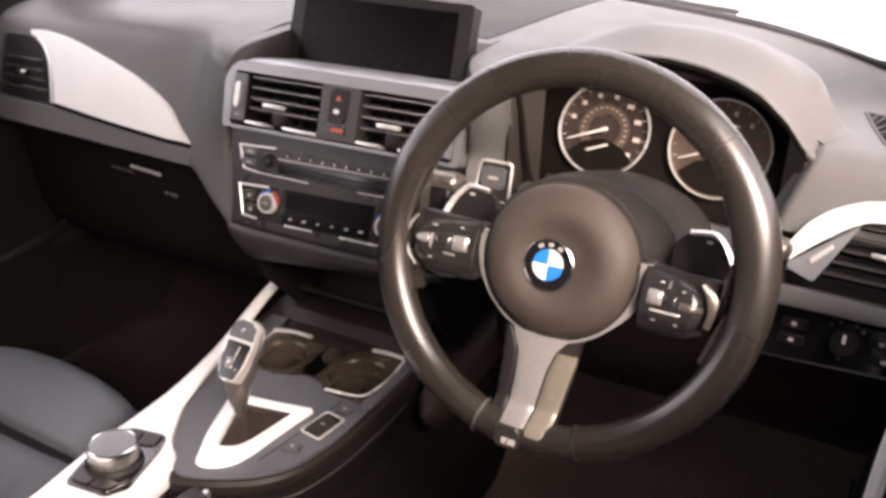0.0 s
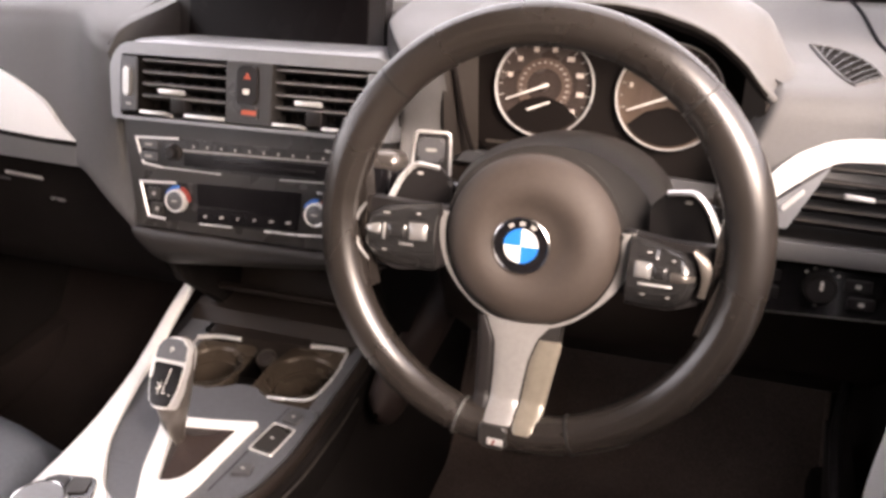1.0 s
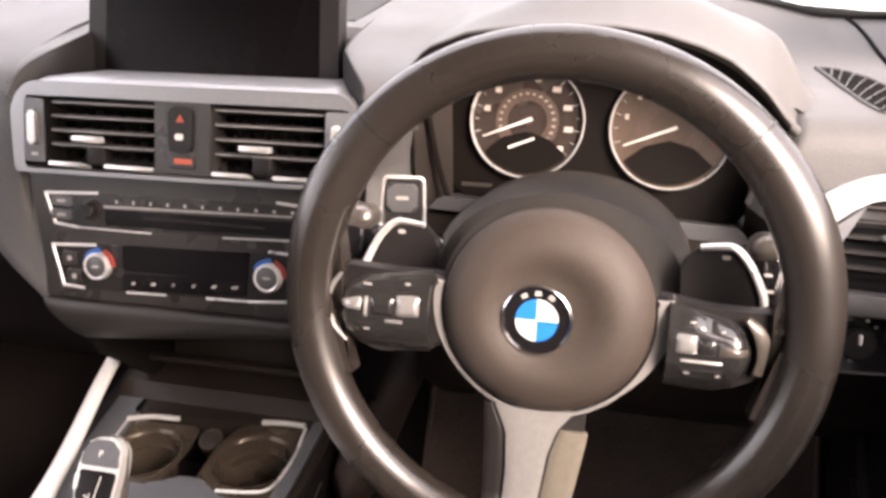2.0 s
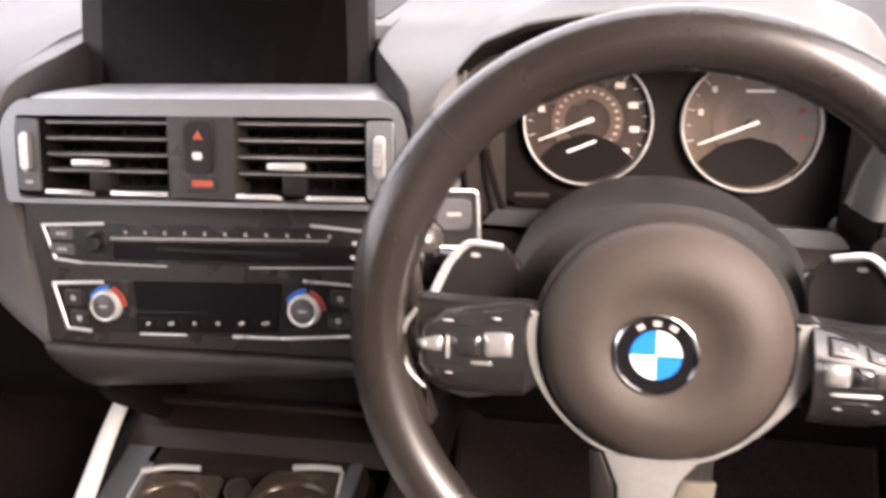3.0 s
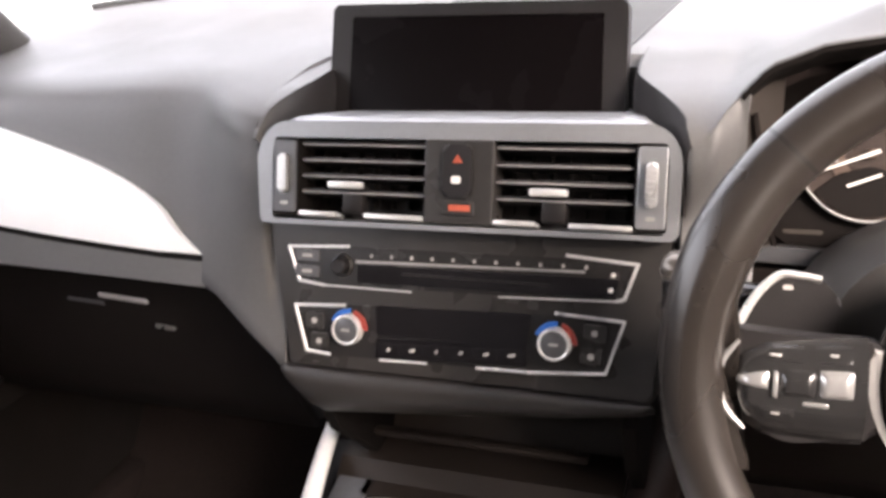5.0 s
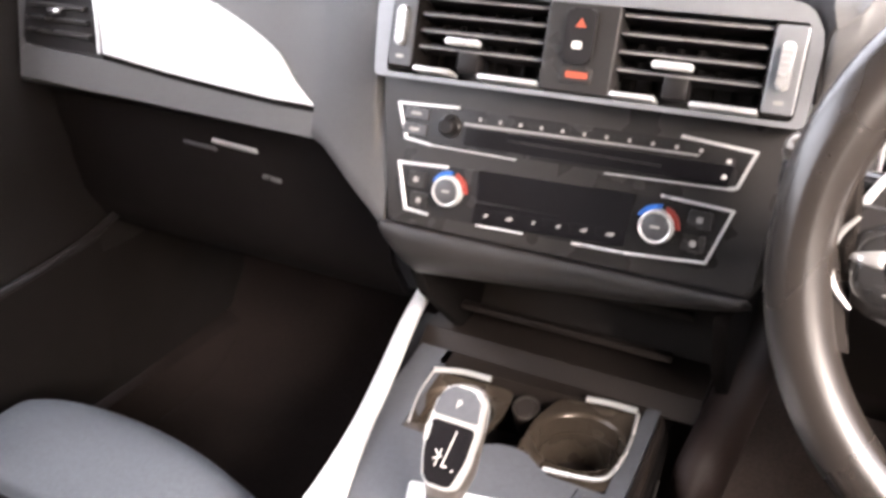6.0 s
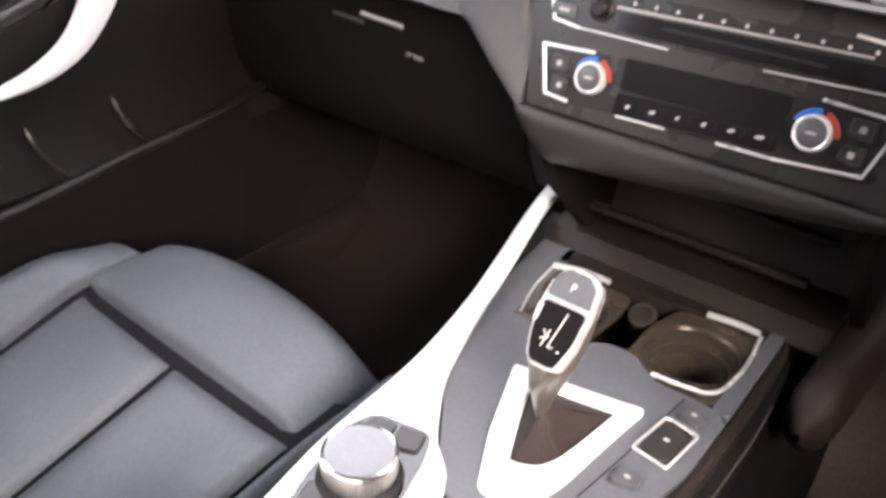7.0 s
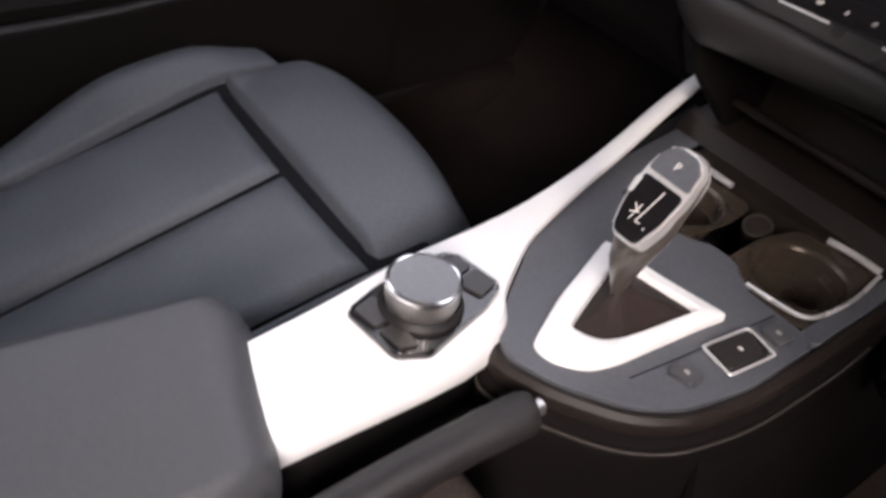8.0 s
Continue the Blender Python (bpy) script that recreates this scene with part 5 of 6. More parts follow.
def driver_side():
    t = thing("driver_air_vent", (0.6, 0.04, 0.72), "driver's outer air vent under a curved white trim band", "air vent")
    bm = bmesh.new()
    slab(bm, rounded([(-0.030, -0.056), (0.125, -0.060), (0.125, 0.012), (0.0, 0.002), (-0.012, -0.02)], 0.006), -0.03, -0.018, RF, 0.002)
    part("backing", bm, BLACK, t)
    for k in range(5):
        bm = bmesh.new()
        x0 = -0.016 + 0.006 * k
        box(bm, (0.125 - x0, 0.004, 0.020), RF @ at((x0 + 0.125) / 2, -0.050 + 0.0125 * k, -0.010) @ pose(0, 0, 0, -14, 0, -1.5), 0.001)
        part("slat", bm, BLACK, t)
        bm = bmesh.new()
        box(bm, (0.123 - x0, 0.0018, 0.001), RF @ at((x0 + 0.125) / 2, -0.0485 + 0.0125 * k, 0.0006) @ pose(0, 0, 0, 0, 0, -1.5))
        part("slat_edge", bm, HANDLE, t)
    bm = bmesh.new()
    box(bm, (0.026, 0.005, 0.012), RF @ at(0.035, -0.022, 0.004) @ pose(0, 0, 0, 0, 0, -4), 0.002)
    part("thumb_tab", bm, SILVER, t, "chrome tab")
    # white band arching over the vent
    bm = bmesh.new()
    up = [(-0.056, -0.040), (-0.049, -0.022), (-0.034, 0.001), (-0.008, 0.020), (0.030, 0.0305), (0.13, 0.035)]
    low = [(0.13, 0.012), (0.030, 0.010), (0.004, 0.003), (-0.016, -0.012), (-0.034, -0.028), (-0.050, -0.044)]
    top = [(p.x, p.y) for p in curve_through([Vector((*p, 0)) for p in up], 9)]
    bot = [(p.x, p.y) for p in curve_through([Vector((*p, 0)) for p in low], 9)]
    slab(bm, top + bot, -0.02, 0.006, RF, 0.003)
    part("trim_band", bm, WHITE, t, "bright white curved trim band")
    bm = bmesh.new()
    slab(bm, rounded([(-0.052, -0.047), (0.009, 0.004), (0.001, -0.012), (-0.022, -0.058)], 0.003), -0.012, 0.002, RF, 0.002)
    wedge = part("end_panel", bm, BEZEL, t)
    bm = bmesh.new()
    slab(bm, rounded([(-0.030, -0.036), (-0.012, -0.018), (-0.010, -0.022), (-0.027, -0.041)], 0.002), 0.0, 0.005, RF, 0.0015)
    part("thumbwheel", bm, SILVER, wedge)
    # light switch panel
    LF = axes((0.617, 0.037, 0.687), 0.2)
    s = thing("light_switch_panel", (0.6, 0.05, 0.65), "gloss black light switch panel below the driver's vent", "switch panel")
    bm = bmesh.new()
    slab(bm, rounded([(-0.072, 0.019), (0.10, 0.012), (0.10, -0.026), (-0.078, -0.034)], 0.004), -0.03, 0.0, LF, 0.002)
    part("faceplate", bm, GLOSS, s)
    bm = bmesh.new()
    lathe(bm, [(0, 0.016), (0.012, 0.016), (0.0145, 0.013), (0.0155, 0.0)], 32, LF @ at(-0.003, -0.002, 0))
    knob = part("light_knob", bm, BLACK, s)
    bm = bmesh.new()
    box(bm, (0.003, 0.009, 0.004), LF @ at(-0.003, 0.003, 0.017), 0.001)
    part("knob_mark", bm, MARK, knob)
    for x, y in ((-0.016, 0.011), (-0.009, 0.0150), (0.005, 0.0150), (0.012, 0.010), (-0.004, -0.021)):
        bm = bmesh.new()
        slab(bm, oblong(0.0034, 0.0026, 0.0008, 1, (x, y)), 0.0, 0.0008, LF)
        part("position_mark", bm, MARK, s)
    for x, y in ((-0.05, 0.004), (-0.05, -0.013), (0.03, 0.003), (0.035, -0.014)):
        bm = bmesh.new()
        slab(bm, oblong(0.024, 0.011, 0.002, 2, (x, y)), 0, 0.003, LF, 0.001)
        b = part("switch", bm, BLACK, s)
        bm = bmesh.new()
        slab(bm, oblong(0.0055, 0.004, 0.001, 1, (x, y)), 0.003, 0.0036, LF)
        part("switch_mark", bm, MARK, b)
    bm = bmesh.new()
    bracket(bm, [(-0.078, -0.035), (0.10, -0.028)], 0.002, LF @ at(0, 0, -0.002))
    part("silver_line", bm, SATIN, s)


# ---- console between the seats ----
def console():
    c = thing("centre_console", (0, -0.1, 0.15), "dark slate centre console with gear surround and cup holders", "console")
    Z = 0.470
    plate = [(-0.150, -0.020), (-0.122, -0.100), (-0.092, -0.160), (-0.030, -0.245), (-0.010, -0.262), (0.030, -0.248), (0.078, -0.214), (0.100, -0.180), (0.111, -0.120), (0.110, 0.0), (0.104, 0.115), (-0.160, 0.115)]
    side = [(x * 1.0 + (0.012 if x > 0.02 else 0), y - (0.012 if y < -0.2 else 0)) for x, y in plate]
    def skirt(outline, prof, mat, name, label=""):
        """A wall round an outline; prof gives how far out and how high each level stands."""
        cx, cy = -0.01, -0.05
        rows = []
        for x, y in outline + outline[:1]:
            dx, dy = x - cx, y - cy
            n = math.hypot(dx, dy)
            rows.append([(x + dx / n * o, y + dy / n * o, z) for o, z in prof])
        part(name, sheet(bmesh.new(), rows, 0.003), mat, c, label)

    loop = rounded(plate, 0.03, 5)
    skirt(loop, [(-0.005, Z - 0.003), (0.0, Z - 0.002), (0.004, Z - 0.006), (0.005, Z - 0.014), (0.002, Z - 0.020)], TRAY, "edge_rim", "dark rounded rim")
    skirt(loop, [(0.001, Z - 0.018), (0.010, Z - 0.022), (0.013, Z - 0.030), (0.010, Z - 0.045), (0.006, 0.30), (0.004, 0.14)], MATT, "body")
    bm = bmesh.new()
    bead = []
    for x, y in loop:
        dx, dy = x + 0.01, y + 0.05
        n = math.hypot(dx, dy)
        if y < 0.05 and x > -0.10:
            bead.append((x + dx / n * 0.0125, y + dy / n * 0.0125, Z - 0.027))
    tube(bm, bead, 0.0012, 8)
    part("edge_bead", bm, HANDLE, c, "thin satin bead below the rim")
    # padded knee rest beside the stack, its blunt end towards the seat
    rows = []
    for q in np.linspace(0, 1, 16):
        y = 0.030 + 0.25 * q
        r = 0.030 * math.sqrt(max(0.02, 1 - (1 - min(1, q / 0.14)) ** 2))
        cx, cz = 0.146 + 0.030 * q, 0.428 + 0.085 * q
        rows.append([(cx + 0.80 * r * math.cos(a), y, cz + 1.25 * r * math.sin(a)) for a in np.linspace(0, 2 * math.pi, 21)])
    part("knee_pad", sheet(bmesh.new(), rows), BOOT, c, "soft brown knee pad", 1.2)
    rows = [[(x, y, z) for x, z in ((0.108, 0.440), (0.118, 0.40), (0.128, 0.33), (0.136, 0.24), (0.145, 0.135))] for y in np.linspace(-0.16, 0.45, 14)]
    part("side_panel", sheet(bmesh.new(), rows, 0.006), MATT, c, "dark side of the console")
    rear = [(-0.124, -0.095), (-0.096, -0.155), (-0.034, -0.240), (-0.010, -0.255), (0.030, -0.241), (0.074, -0.208), (0.094, -0.176), (0.105, -0.120), (0.104, -0.034), (0.028, -0.034), (0.020, -0.018), (-0.005, -0.012), (-0.030, -0.018), (-0.040, -0.034), (-0.146, -0.034)]
    bm = bmesh.new()
    slab(bm, rounded(rear, 0.012, 4), Z - 0.02, Z, Matrix.Identity(4), 0.003, 2)
    part("top_plate", bm, CONSOLE, c, "slate grey top plate")
    # strips left and right of the cup holders
    bm = bmesh.new()
    slab(bm, rounded([(0.088, -0.036), (0.104, -0.036), (0.100, 0.112), (0.086, 0.112)], 0.004), Z - 0.02, Z - 0.001, Matrix.Identity(4), 0.003)
    part("side_strip", bm, CONSOLE, c)
    bm = bmesh.new()
    slab(bm, rounded([(-0.146, -0.036), (-0.112, -0.036), (-0.128, 0.112), (-0.168, 0.112)], 0.004), Z - 0.02, Z - 0.001, Matrix.Identity(4), 0.003)
    part("side_strip", bm, CONSOLE, c)
    bm = bmesh.new()
    slab(bm, rounded([(-0.134, 0.080), (-0.02, 0.086), (0.088, 0.098), (0.088, 0.114), (-0.134, 0.112)], 0.004), Z - 0.03, Z - 0.001, Matrix.Identity(4), 0.004)
    part("tray_front", bm, TRAY, c)
    # cup holders: a bronze shelf round each well, the well itself and its rubber mat
    def shelf(centre, rr, outline, z):
        rows = []
        poly = rounded(outline, 0.012, 4)
        for k in range(61):
            a = 2 * math.pi * k / 60
            dx, dy = math.cos(a), math.sin(a)
            reach = rr + 0.001
            for (x0, y0), (x1, y1) in zip(poly, poly[1:] + poly[:1]):
                den = dx * (y1 - y0) - dy * (x1 - x0)
                if abs(den) > 1e-9:
                    f = ((x0 - centre[0]) * (y1 - y0) - (y0 - centre[1]) * (x1 - x0)) / den
                    g = ((x0 - centre[0]) * dy - (y0 - centre[1]) * dx) / den
                    if f > 0 and -1e-6 <= g <= 1 + 1e-6:
                        reach = max(reach, f)
            rows.append([(centre[0] + dx * q, centre[1] + dy * q, z + dz) for q, dz in ((rr - 0.002, -0.004), (rr, -0.001), (rr + 0.002, 0.0), (max(reach, rr + 0.0025), 0.0))])
        return sheet(bmesh.new(), rows, 0.002)

    for xc, yc, rr, outline in ((-0.082, 0.020, 0.0395, [(-0.119, -0.032), (-0.040, -0.032), (-0.034, 0.030), (-0.040, 0.074), (-0.135, 0.068)]),
                                (0.043, 0.031, 0.0430, [(-0.002, -0.030), (0.087, -0.030), (0.093, 0.000), (0.086, 0.094), (0.004, 0.088), (-0.006, 0.040)])):
        part("cup_shelf", shelf((xc, yc), rr, outline, Z - 0.004), CUP, c, "bronze-brown shelf round the cup holder")
        bm = bmesh.new()
        lathe(bm, [(rr - 0.001, 0.0), (rr - 0.003, -0.016), (rr - 0.0035, -0.018), (rr - 0.0065, -0.0185), (rr - 0.008, -0.052), (0, -0.053)], 48, at(xc, yc, Z - 0.006))
        cup = part("cup_holder", bm, CUP, c, "round bronze-brown cup holder")
        bm = bmesh.new()
        lathe(bm, [(0, 0.0015), (rr - 0.010, 0.0015), (rr - 0.0085, 0.0)], 32, at(xc, yc, Z - 0.0585))
        part("rubber_mat", bm, TRAY, cup)
    bm = bmesh.new()
    outer = rounded([(-0.115, -0.034), (0.090, -0.034), (0.086, 0.100), (-0.135, 0.085)], 0.01)
    slab(bm, outer, Z - 0.085, Z - 0.072)
    part("tray_floor", bm, BLACK, c)
    bm = bmesh.new()
    lathe(bm, [(0, 0.006), (0.010, 0.006), (0.0125, 0.003), (0.014, -0.004), (0.014, -0.03)], 28, at(-0.022, 0.060, Z - 0.012) @ pose(0, 0, 0, 25))
    socket = part("power_socket", bm, TRAY, c, "round dark brown power socket lid")
    bm = bmesh.new()
    tube(bm, [(-0.022 + 0.0125 * math.cos(a), 0.059 + 0.0118 * math.sin(a), Z - 0.008 + 0.005 * math.sin(a)) for a in np.linspace(0, 2 * math.pi, 24, endpoint=False)], 0.0012, 6, closed=True)
    part("socket_ring", bm, HANDLE, socket)
    for pts, rad in (([(-0.128, 0.062, Z + 0.002), (-0.100, 0.072, Z + 0.002), (-0.068, 0.074, Z + 0.002)], 0.0032),
                     ([(-0.128, 0.062, Z), (-0.122, 0.02, Z), (-0.108, -0.026, Z)], 0.0014),
                     ([(0.030, 0.088, Z + 0.002), (0.055, 0.092, Z + 0.002), (0.080, 0.092, Z + 0.002)], 0.0034),
                     ([(0.082, 0.090, Z), (0.088, 0.04, Z), (0.086, -0.002, Z), (0.078, -0.018, Z), (0.058, -0.024, Z), (0.030, -0.028, Z)], 0.0020)):
        bm = bmesh.new()
        tube(bm, curve_through(pts, 5), rad, 8)
        part("chrome_edge", bm, SILVER, c, "bright edge of the cup holders")
    # white trim, a long swept piece with a rounded inner flank
    outer = [(-0.209, 0.19, 0.510), (-0.191, 0.10, 0.499), (-0.165, 0.0, 0.486), (-0.150, -0.06, 0.481), (-0.136, -0.13, 0.478), (-0.128, -0.19, 0.478), (-0.120, -0.27, 0.480), (-0.104, -0.35, 0.482), (-0.092, -0.43, 0.484)]
    inner = [(-0.192, 0.19, 0.510), (-0.172, 0.10, 0.499), (-0.145, 0.0, 0.486), (-0.129, -0.06, 0.481), (-0.106, -0.13, 0.478), (-0.089, -0.168, 0.478), (-0.056, -0.217, 0.480), (-0.027, -0.264, 0.480), (-0.026, -0.43, 0.479)]
    a, b = curve_through(outer, 6), curve_through(inner, 6)
    rows = []
    for k, (p, q) in enumerate(zip(a, b)):
        drop = Vector((0, 0, -0.016))
        d = b[min(k + 1, len(b) - 1)] - b[max(k - 1, 0)]
        side = Vector((-d.y, d.x, 0)).normalized() * (0.0015 + 0.0125 * ease(-q.y, 0.20, 0.28))
        low = drop * (0.25 + 0.95 * ease(-q.y, 0.14, 0.27))
        rows.append([p + drop + Vector((-0.004, 0, 0)), p + drop * 0.25, p + Vector((0.003, 0, 0)), p.lerp(q, 0.35) + Vector((0, 0, 0.0015)), p.lerp(q, 0.65) + Vector((0, 0, 0.0015)), p.lerp(q, 0.96) + Vector((0, 0, 0.0006)),
                     q + side * 0.30 + low * 0.07, q + side * 0.62 + low * 0.26, q + side * 0.88 + low * 0.62, q + side + low * 1.15, q + side * 0.85 + low * 1.5])
    part("white_trim", sheet(bmesh.new(), rows, 0.003), WHITE, c, "long swept silver-white trim piece")
    bm = bmesh.new()
    low = [(x, y) for x, y, z in outer] + [(x, y) for x, y, z in inner[::-1]]
    slab(bm, low, 0.16, 0.455)
    part("trim_carrier", bm, BLACK, c)
    # gear surround: a pointed frame that slopes into its opening
    ring = [(-0.063, -0.102), (-0.002, -0.092), (0.050, -0.079), (0.047, -0.105), (0.0432, -0.160), (0.0415, -0.190), (0.035, -0.2145), (0.014, -0.232), (-0.004, -0.2335), (-0.030, -0.184)]
    hole = [(-0.038, -0.112), (0.000, -0.106), (0.0345, -0.0975), (0.0330, -0.115), (0.0295, -0.150), (0.0265, -0.172), (0.0210, -0.187), (0.0105, -0.1945), (-0.001, -0.1975), (-0.019, -0.158)]
    a = rounded(ring, [0.004, 0.01, 0.004, 0.01, 0.01, 0.012, 0.014, 0.009, 0.009, 0.01], 4)
    b = rounded(hole, [0.004, 0.006, 0.004, 0.006, 0.006, 0.006, 0.006, 0.005, 0.004, 0.006], 4)
    rows = []
    for p, q in zip(a + a[:1], b + b[:1]):
        p, q = Vector((*p, 0)), Vector((*q, 0))
        nose = 0.0035 * ease(-p.y, 0.205, 0.232)
        rows.append([p + Vector((0, 0, Z - 0.002)), p + Vector((0, 0, Z + 0.0045 - nose)), p.lerp(q, 0.05) + Vector((0, 0, Z + 0.0066 - nose)), p.lerp(q, 0.12) + Vector((0, 0, Z + 0.0074 - nose)),
                     p.lerp(q, 0.86) + Vector((0, 0, Z + 0.0086)), p.lerp(q, 0.94) + Vector((0, 0, Z + 0.0078)), q + Vector((0, 0, Z + 0.0045)), q + Vector((0, 0, Z - 0.002))])
    part("gear_surround", sheet(bmesh.new(), rows, 0.001), WHITE, c, "silver-white pointed gear lever surround", 0.55)
    bm = bmesh.new()
    slab(bm, hole, Z - 0.003, Z + 0.0015)
    part("gaiter_plate", bm, BLACK, c)
    # fine joint in the top plate
    bm = bmesh.new()
    tube(bm, curve_through([(x, y, Z) for x, y in ((0.054, -0.190), (0.058, -0.150), (0.062, -0.100), (0.066, -0.038))], 5), 0.0006, 6)
    part("plate_joint", bm, SEAM, c, "fine dark joint in the plate")
    # switches beside the gear lever
    for pts, nm in (([(0.064, -0.118), (0.088, -0.122), (0.092, -0.080), (0.069, -0.076)], "mode_switch"), ([(0.064, -0.164), (0.084, -0.158), (0.082, -0.143), (0.064, -0.148)], "parking_switch"), ([(0.071, -0.066), (0.091, -0.068), (0.093, -0.050), (0.074, -0.046)], "stability_switch")):
        bm = bmesh.new()
        slab(bm, rounded(pts, 0.003), Z, Z + 0.005, Matrix.Identity(4), 0.0015)
        k = part(nm, bm, END_GREY if nm != "mode_switch" else FASCIA, c)
        cx, cy = sum(p[0] for p in pts) / 4, sum(p[1] for p in pts) / 4
        bm = bmesh.new()
        slab(bm, oblong(0.0048, 0.0032, 0.001, 1, (cx, cy)), Z + 0.005, Z + 0.0056)
        part("switch_mark", bm, GREYMARK, k)
        if nm == "mode_switch":
            bm = bmesh.new()
            tube(bm, [Vector((*p, Z + 0.003)) for p in rounded([(x + (0.003 if x > 0.08 else -0.003), y + (0.003 if y > -0.1 else -0.003)) for x, y in pts], 0.003)], 0.0014, 6, closed=True)
            part("chrome_edge", bm, SILVER, k)
    # storage tray in front of the cup holders, with ribbed back
    bm = bmesh.new()
    rows = [[(x, y, z) for y, z in ((0.108, 0.462), (0.125, 0.478), (0.150, 0.480), (0.185, 0.484), (0.195, 0.505), (0.200, 0.54), (0.205, 0.61))] for x in np.linspace(-0.17, 0.135, 7)]
    part("storage_tray", sheet(bm, rows, 0.006), TRAY, c)
    for k in range(3):
        bm = bmesh.new()
        box(bm, (0.27 - 0.02 * k, 0.012, 0.008), at(-0.015, 0.190 - 0.03 * k, 0.585 - 0.034 * k), 0.003)
        part("tray_rib", bm, TRAY, c)


def gear_lever():
    g = thing("gear_lever", (0.006, -0.145, 0.47), "automatic gear lever with chrome-edged black head", "gear lever")
    bm = bmesh.new()
    foot = rounded([(-0.036, -0.113), (0.033, -0.099), (0.0255, -0.172), (0.0195, -0.186), (-0.001, -0.1955)], 0.005, 6)
    rows = []
    for k, (x, y) in enumerate(foot + foot[:1]):
        fold = 0.0007 * math.sin(1.3 * k)
        row = []
        for q, z in ((0.0, 0.4735), (0.12, 0.4755), (0.35, 0.479 + fold), (0.58, 0.484 - fold), (0.80, 0.490), (0.95, 0.497)):
            row.append((x + (-0.002 - x) * q, y + (-0.149 - y) * q, z))
        rows.append(row)
    sheet(bm, rows)
    part("gaiter", bm, BOOT, g, "folded dark brown leather gaiter")
    H = Matrix.Identity(4)
    v = Vector((0.0, 0.62, 0.78)).normalized()
    nrm = Vector((0.06, -0.78, 0.62)).normalized()
    u = v.cross(nrm).normalized()
    for i, col in enumerate((u * 0.89, v, nrm, Vector((0.0065, -0.160, 0.585)))):
        for j in range(3):
            H[j][i] = col[j]
    # shaft swelling into the head
    sections = []
    for k, (p, wx, wy) in enumerate((((-0.004, -0.150, 0.488), 0.004, 0.008), ((-0.003, -0.152, 0.505), 0.0075, 0.013), ((-0.0005, -0.155, 0.530), 0.0145, 0.020), ((0.004, -0.157, 0.555), 0.0200, 0.0225), ((0.006, -0.150, 0.580), 0.0205, 0.019), ((0.0065, -0.138, 0.600), 0.018, 0.013), ((0.0065, -0.130, 0.607), 0.011, 0.006))):
        sections.append([(p[0] + wx * math.cos(2 * math.pi * i / 24), p[1] + wy * math.sin(2 * math.pi * i / 24) * 0.8, p[2] + 0.35 * wy * math.sin(2 * math.pi * i / 24)) for i in range(25)])
    bm = bmesh.new()
    sheet(bm, sections)
    bm.faces.new([bm.verts.new(q) for q in sections[-1][:-1]])
    part("handle", bm, LEVER, g, "dark bronze satin handle")
    face = rounded([(-0.0215, 0.010), (-0.0195, -0.014), (-0.0125, -0.0355), (0.0125, -0.0355), (0.0195, -0.014), (0.0215, 0.010), (0.019, 0.030), (0.010, 0.038), (-0.010, 0.038), (-0.019, 0.030)], 0.006)
    bm = bmesh.new()
    slab(bm, face, -0.014, 0.004, H, 0.004, 3)
    head = part("head", bm, SILVER, g, "chrome-edged head")
    bm = bmesh.new()
    slab(bm, rounded([(-0.0194, 0.0105), (-0.0178, -0.013), (-0.0112, -0.0332), (0.0112, -0.0332), (0.0178, -0.013), (0.0194, 0.0105)], 0.005), 0.002, 0.0052, H, 0.0012)
    disp = part("selector_display", bm, GLOSS, head, "glossy black selector display")
    bm = bmesh.new()
    slab(bm, rounded([(-0.0195, 0.0140), (0.0195, 0.0140), (0.0172, 0.0290), (0.009, 0.0360), (-0.009, 0.0360), (-0.0172, 0.0290)], 0.003), 0.002, 0.0056, H, 0.0012)
    part("park_button", bm, CONSOLE, head)
    bm = bmesh.new()
    text = bpy.data.curves.new("park_letter", "FONT")
    text.body, text.size, text.align_x, text.align_y, text.extrude = "P", 0.0085, "CENTER", "CENTER", 0.0002
    ob = bpy.data.objects.new("park_letter", text)
    scene.collection.objects.link(ob)
    dg = bpy.context.evaluated_depsgraph_get()
    me = bpy.data.meshes.new_from_object(ob.evaluated_get(dg))
    bpy.data.objects.remove(ob)
    bm.from_mesh(me)
    bmesh.ops.transform(bm, matrix=H @ at(0, 0.024, 0.0060), verts=bm.verts)
    part("park_letter", bm, MARK, head)
    for a, b in (((0.0045, 0.006), (0.0035, 0.000)), ((0.0035, 0.000), (0.0015, -0.012)), ((-0.0085, -0.010), (-0.0035, -0.0145)), ((-0.0035, -0.0085), (-0.0055, -0.021)), ((-0.0085, -0.0165), (-0.002, -0.0135)), ((0.0015, -0.012), (0.000, -0.020)), ((0.000, -0.020), (0.004, -0.0195))):
        bm = bmesh.new()
        bracket(bm, [a, b], 0.0010, H @ at(0, 0, 0.0052), 0.0004)
        part("selector_mark", bm, MARK, disp)
    bm = bmesh.new()
    slab(bm, oblong(0.0016, 0.0016, 0.0005, 1, (0.0095, -0.021)), 0.0052, 0.0056, H)
    part("selector_mark", bm, MARK, disp)
    bm = bmesh.new()
    slab(bm, rounded([(-0.0222, 0.007), (-0.0208, -0.008), (-0.0172, -0.007), (-0.0172, 0.008)], 0.002), -0.008, 0.0056, H, 0.0015, 3)
    part("release_button", bm, SILVER, head, "silver release button on the head's flank")


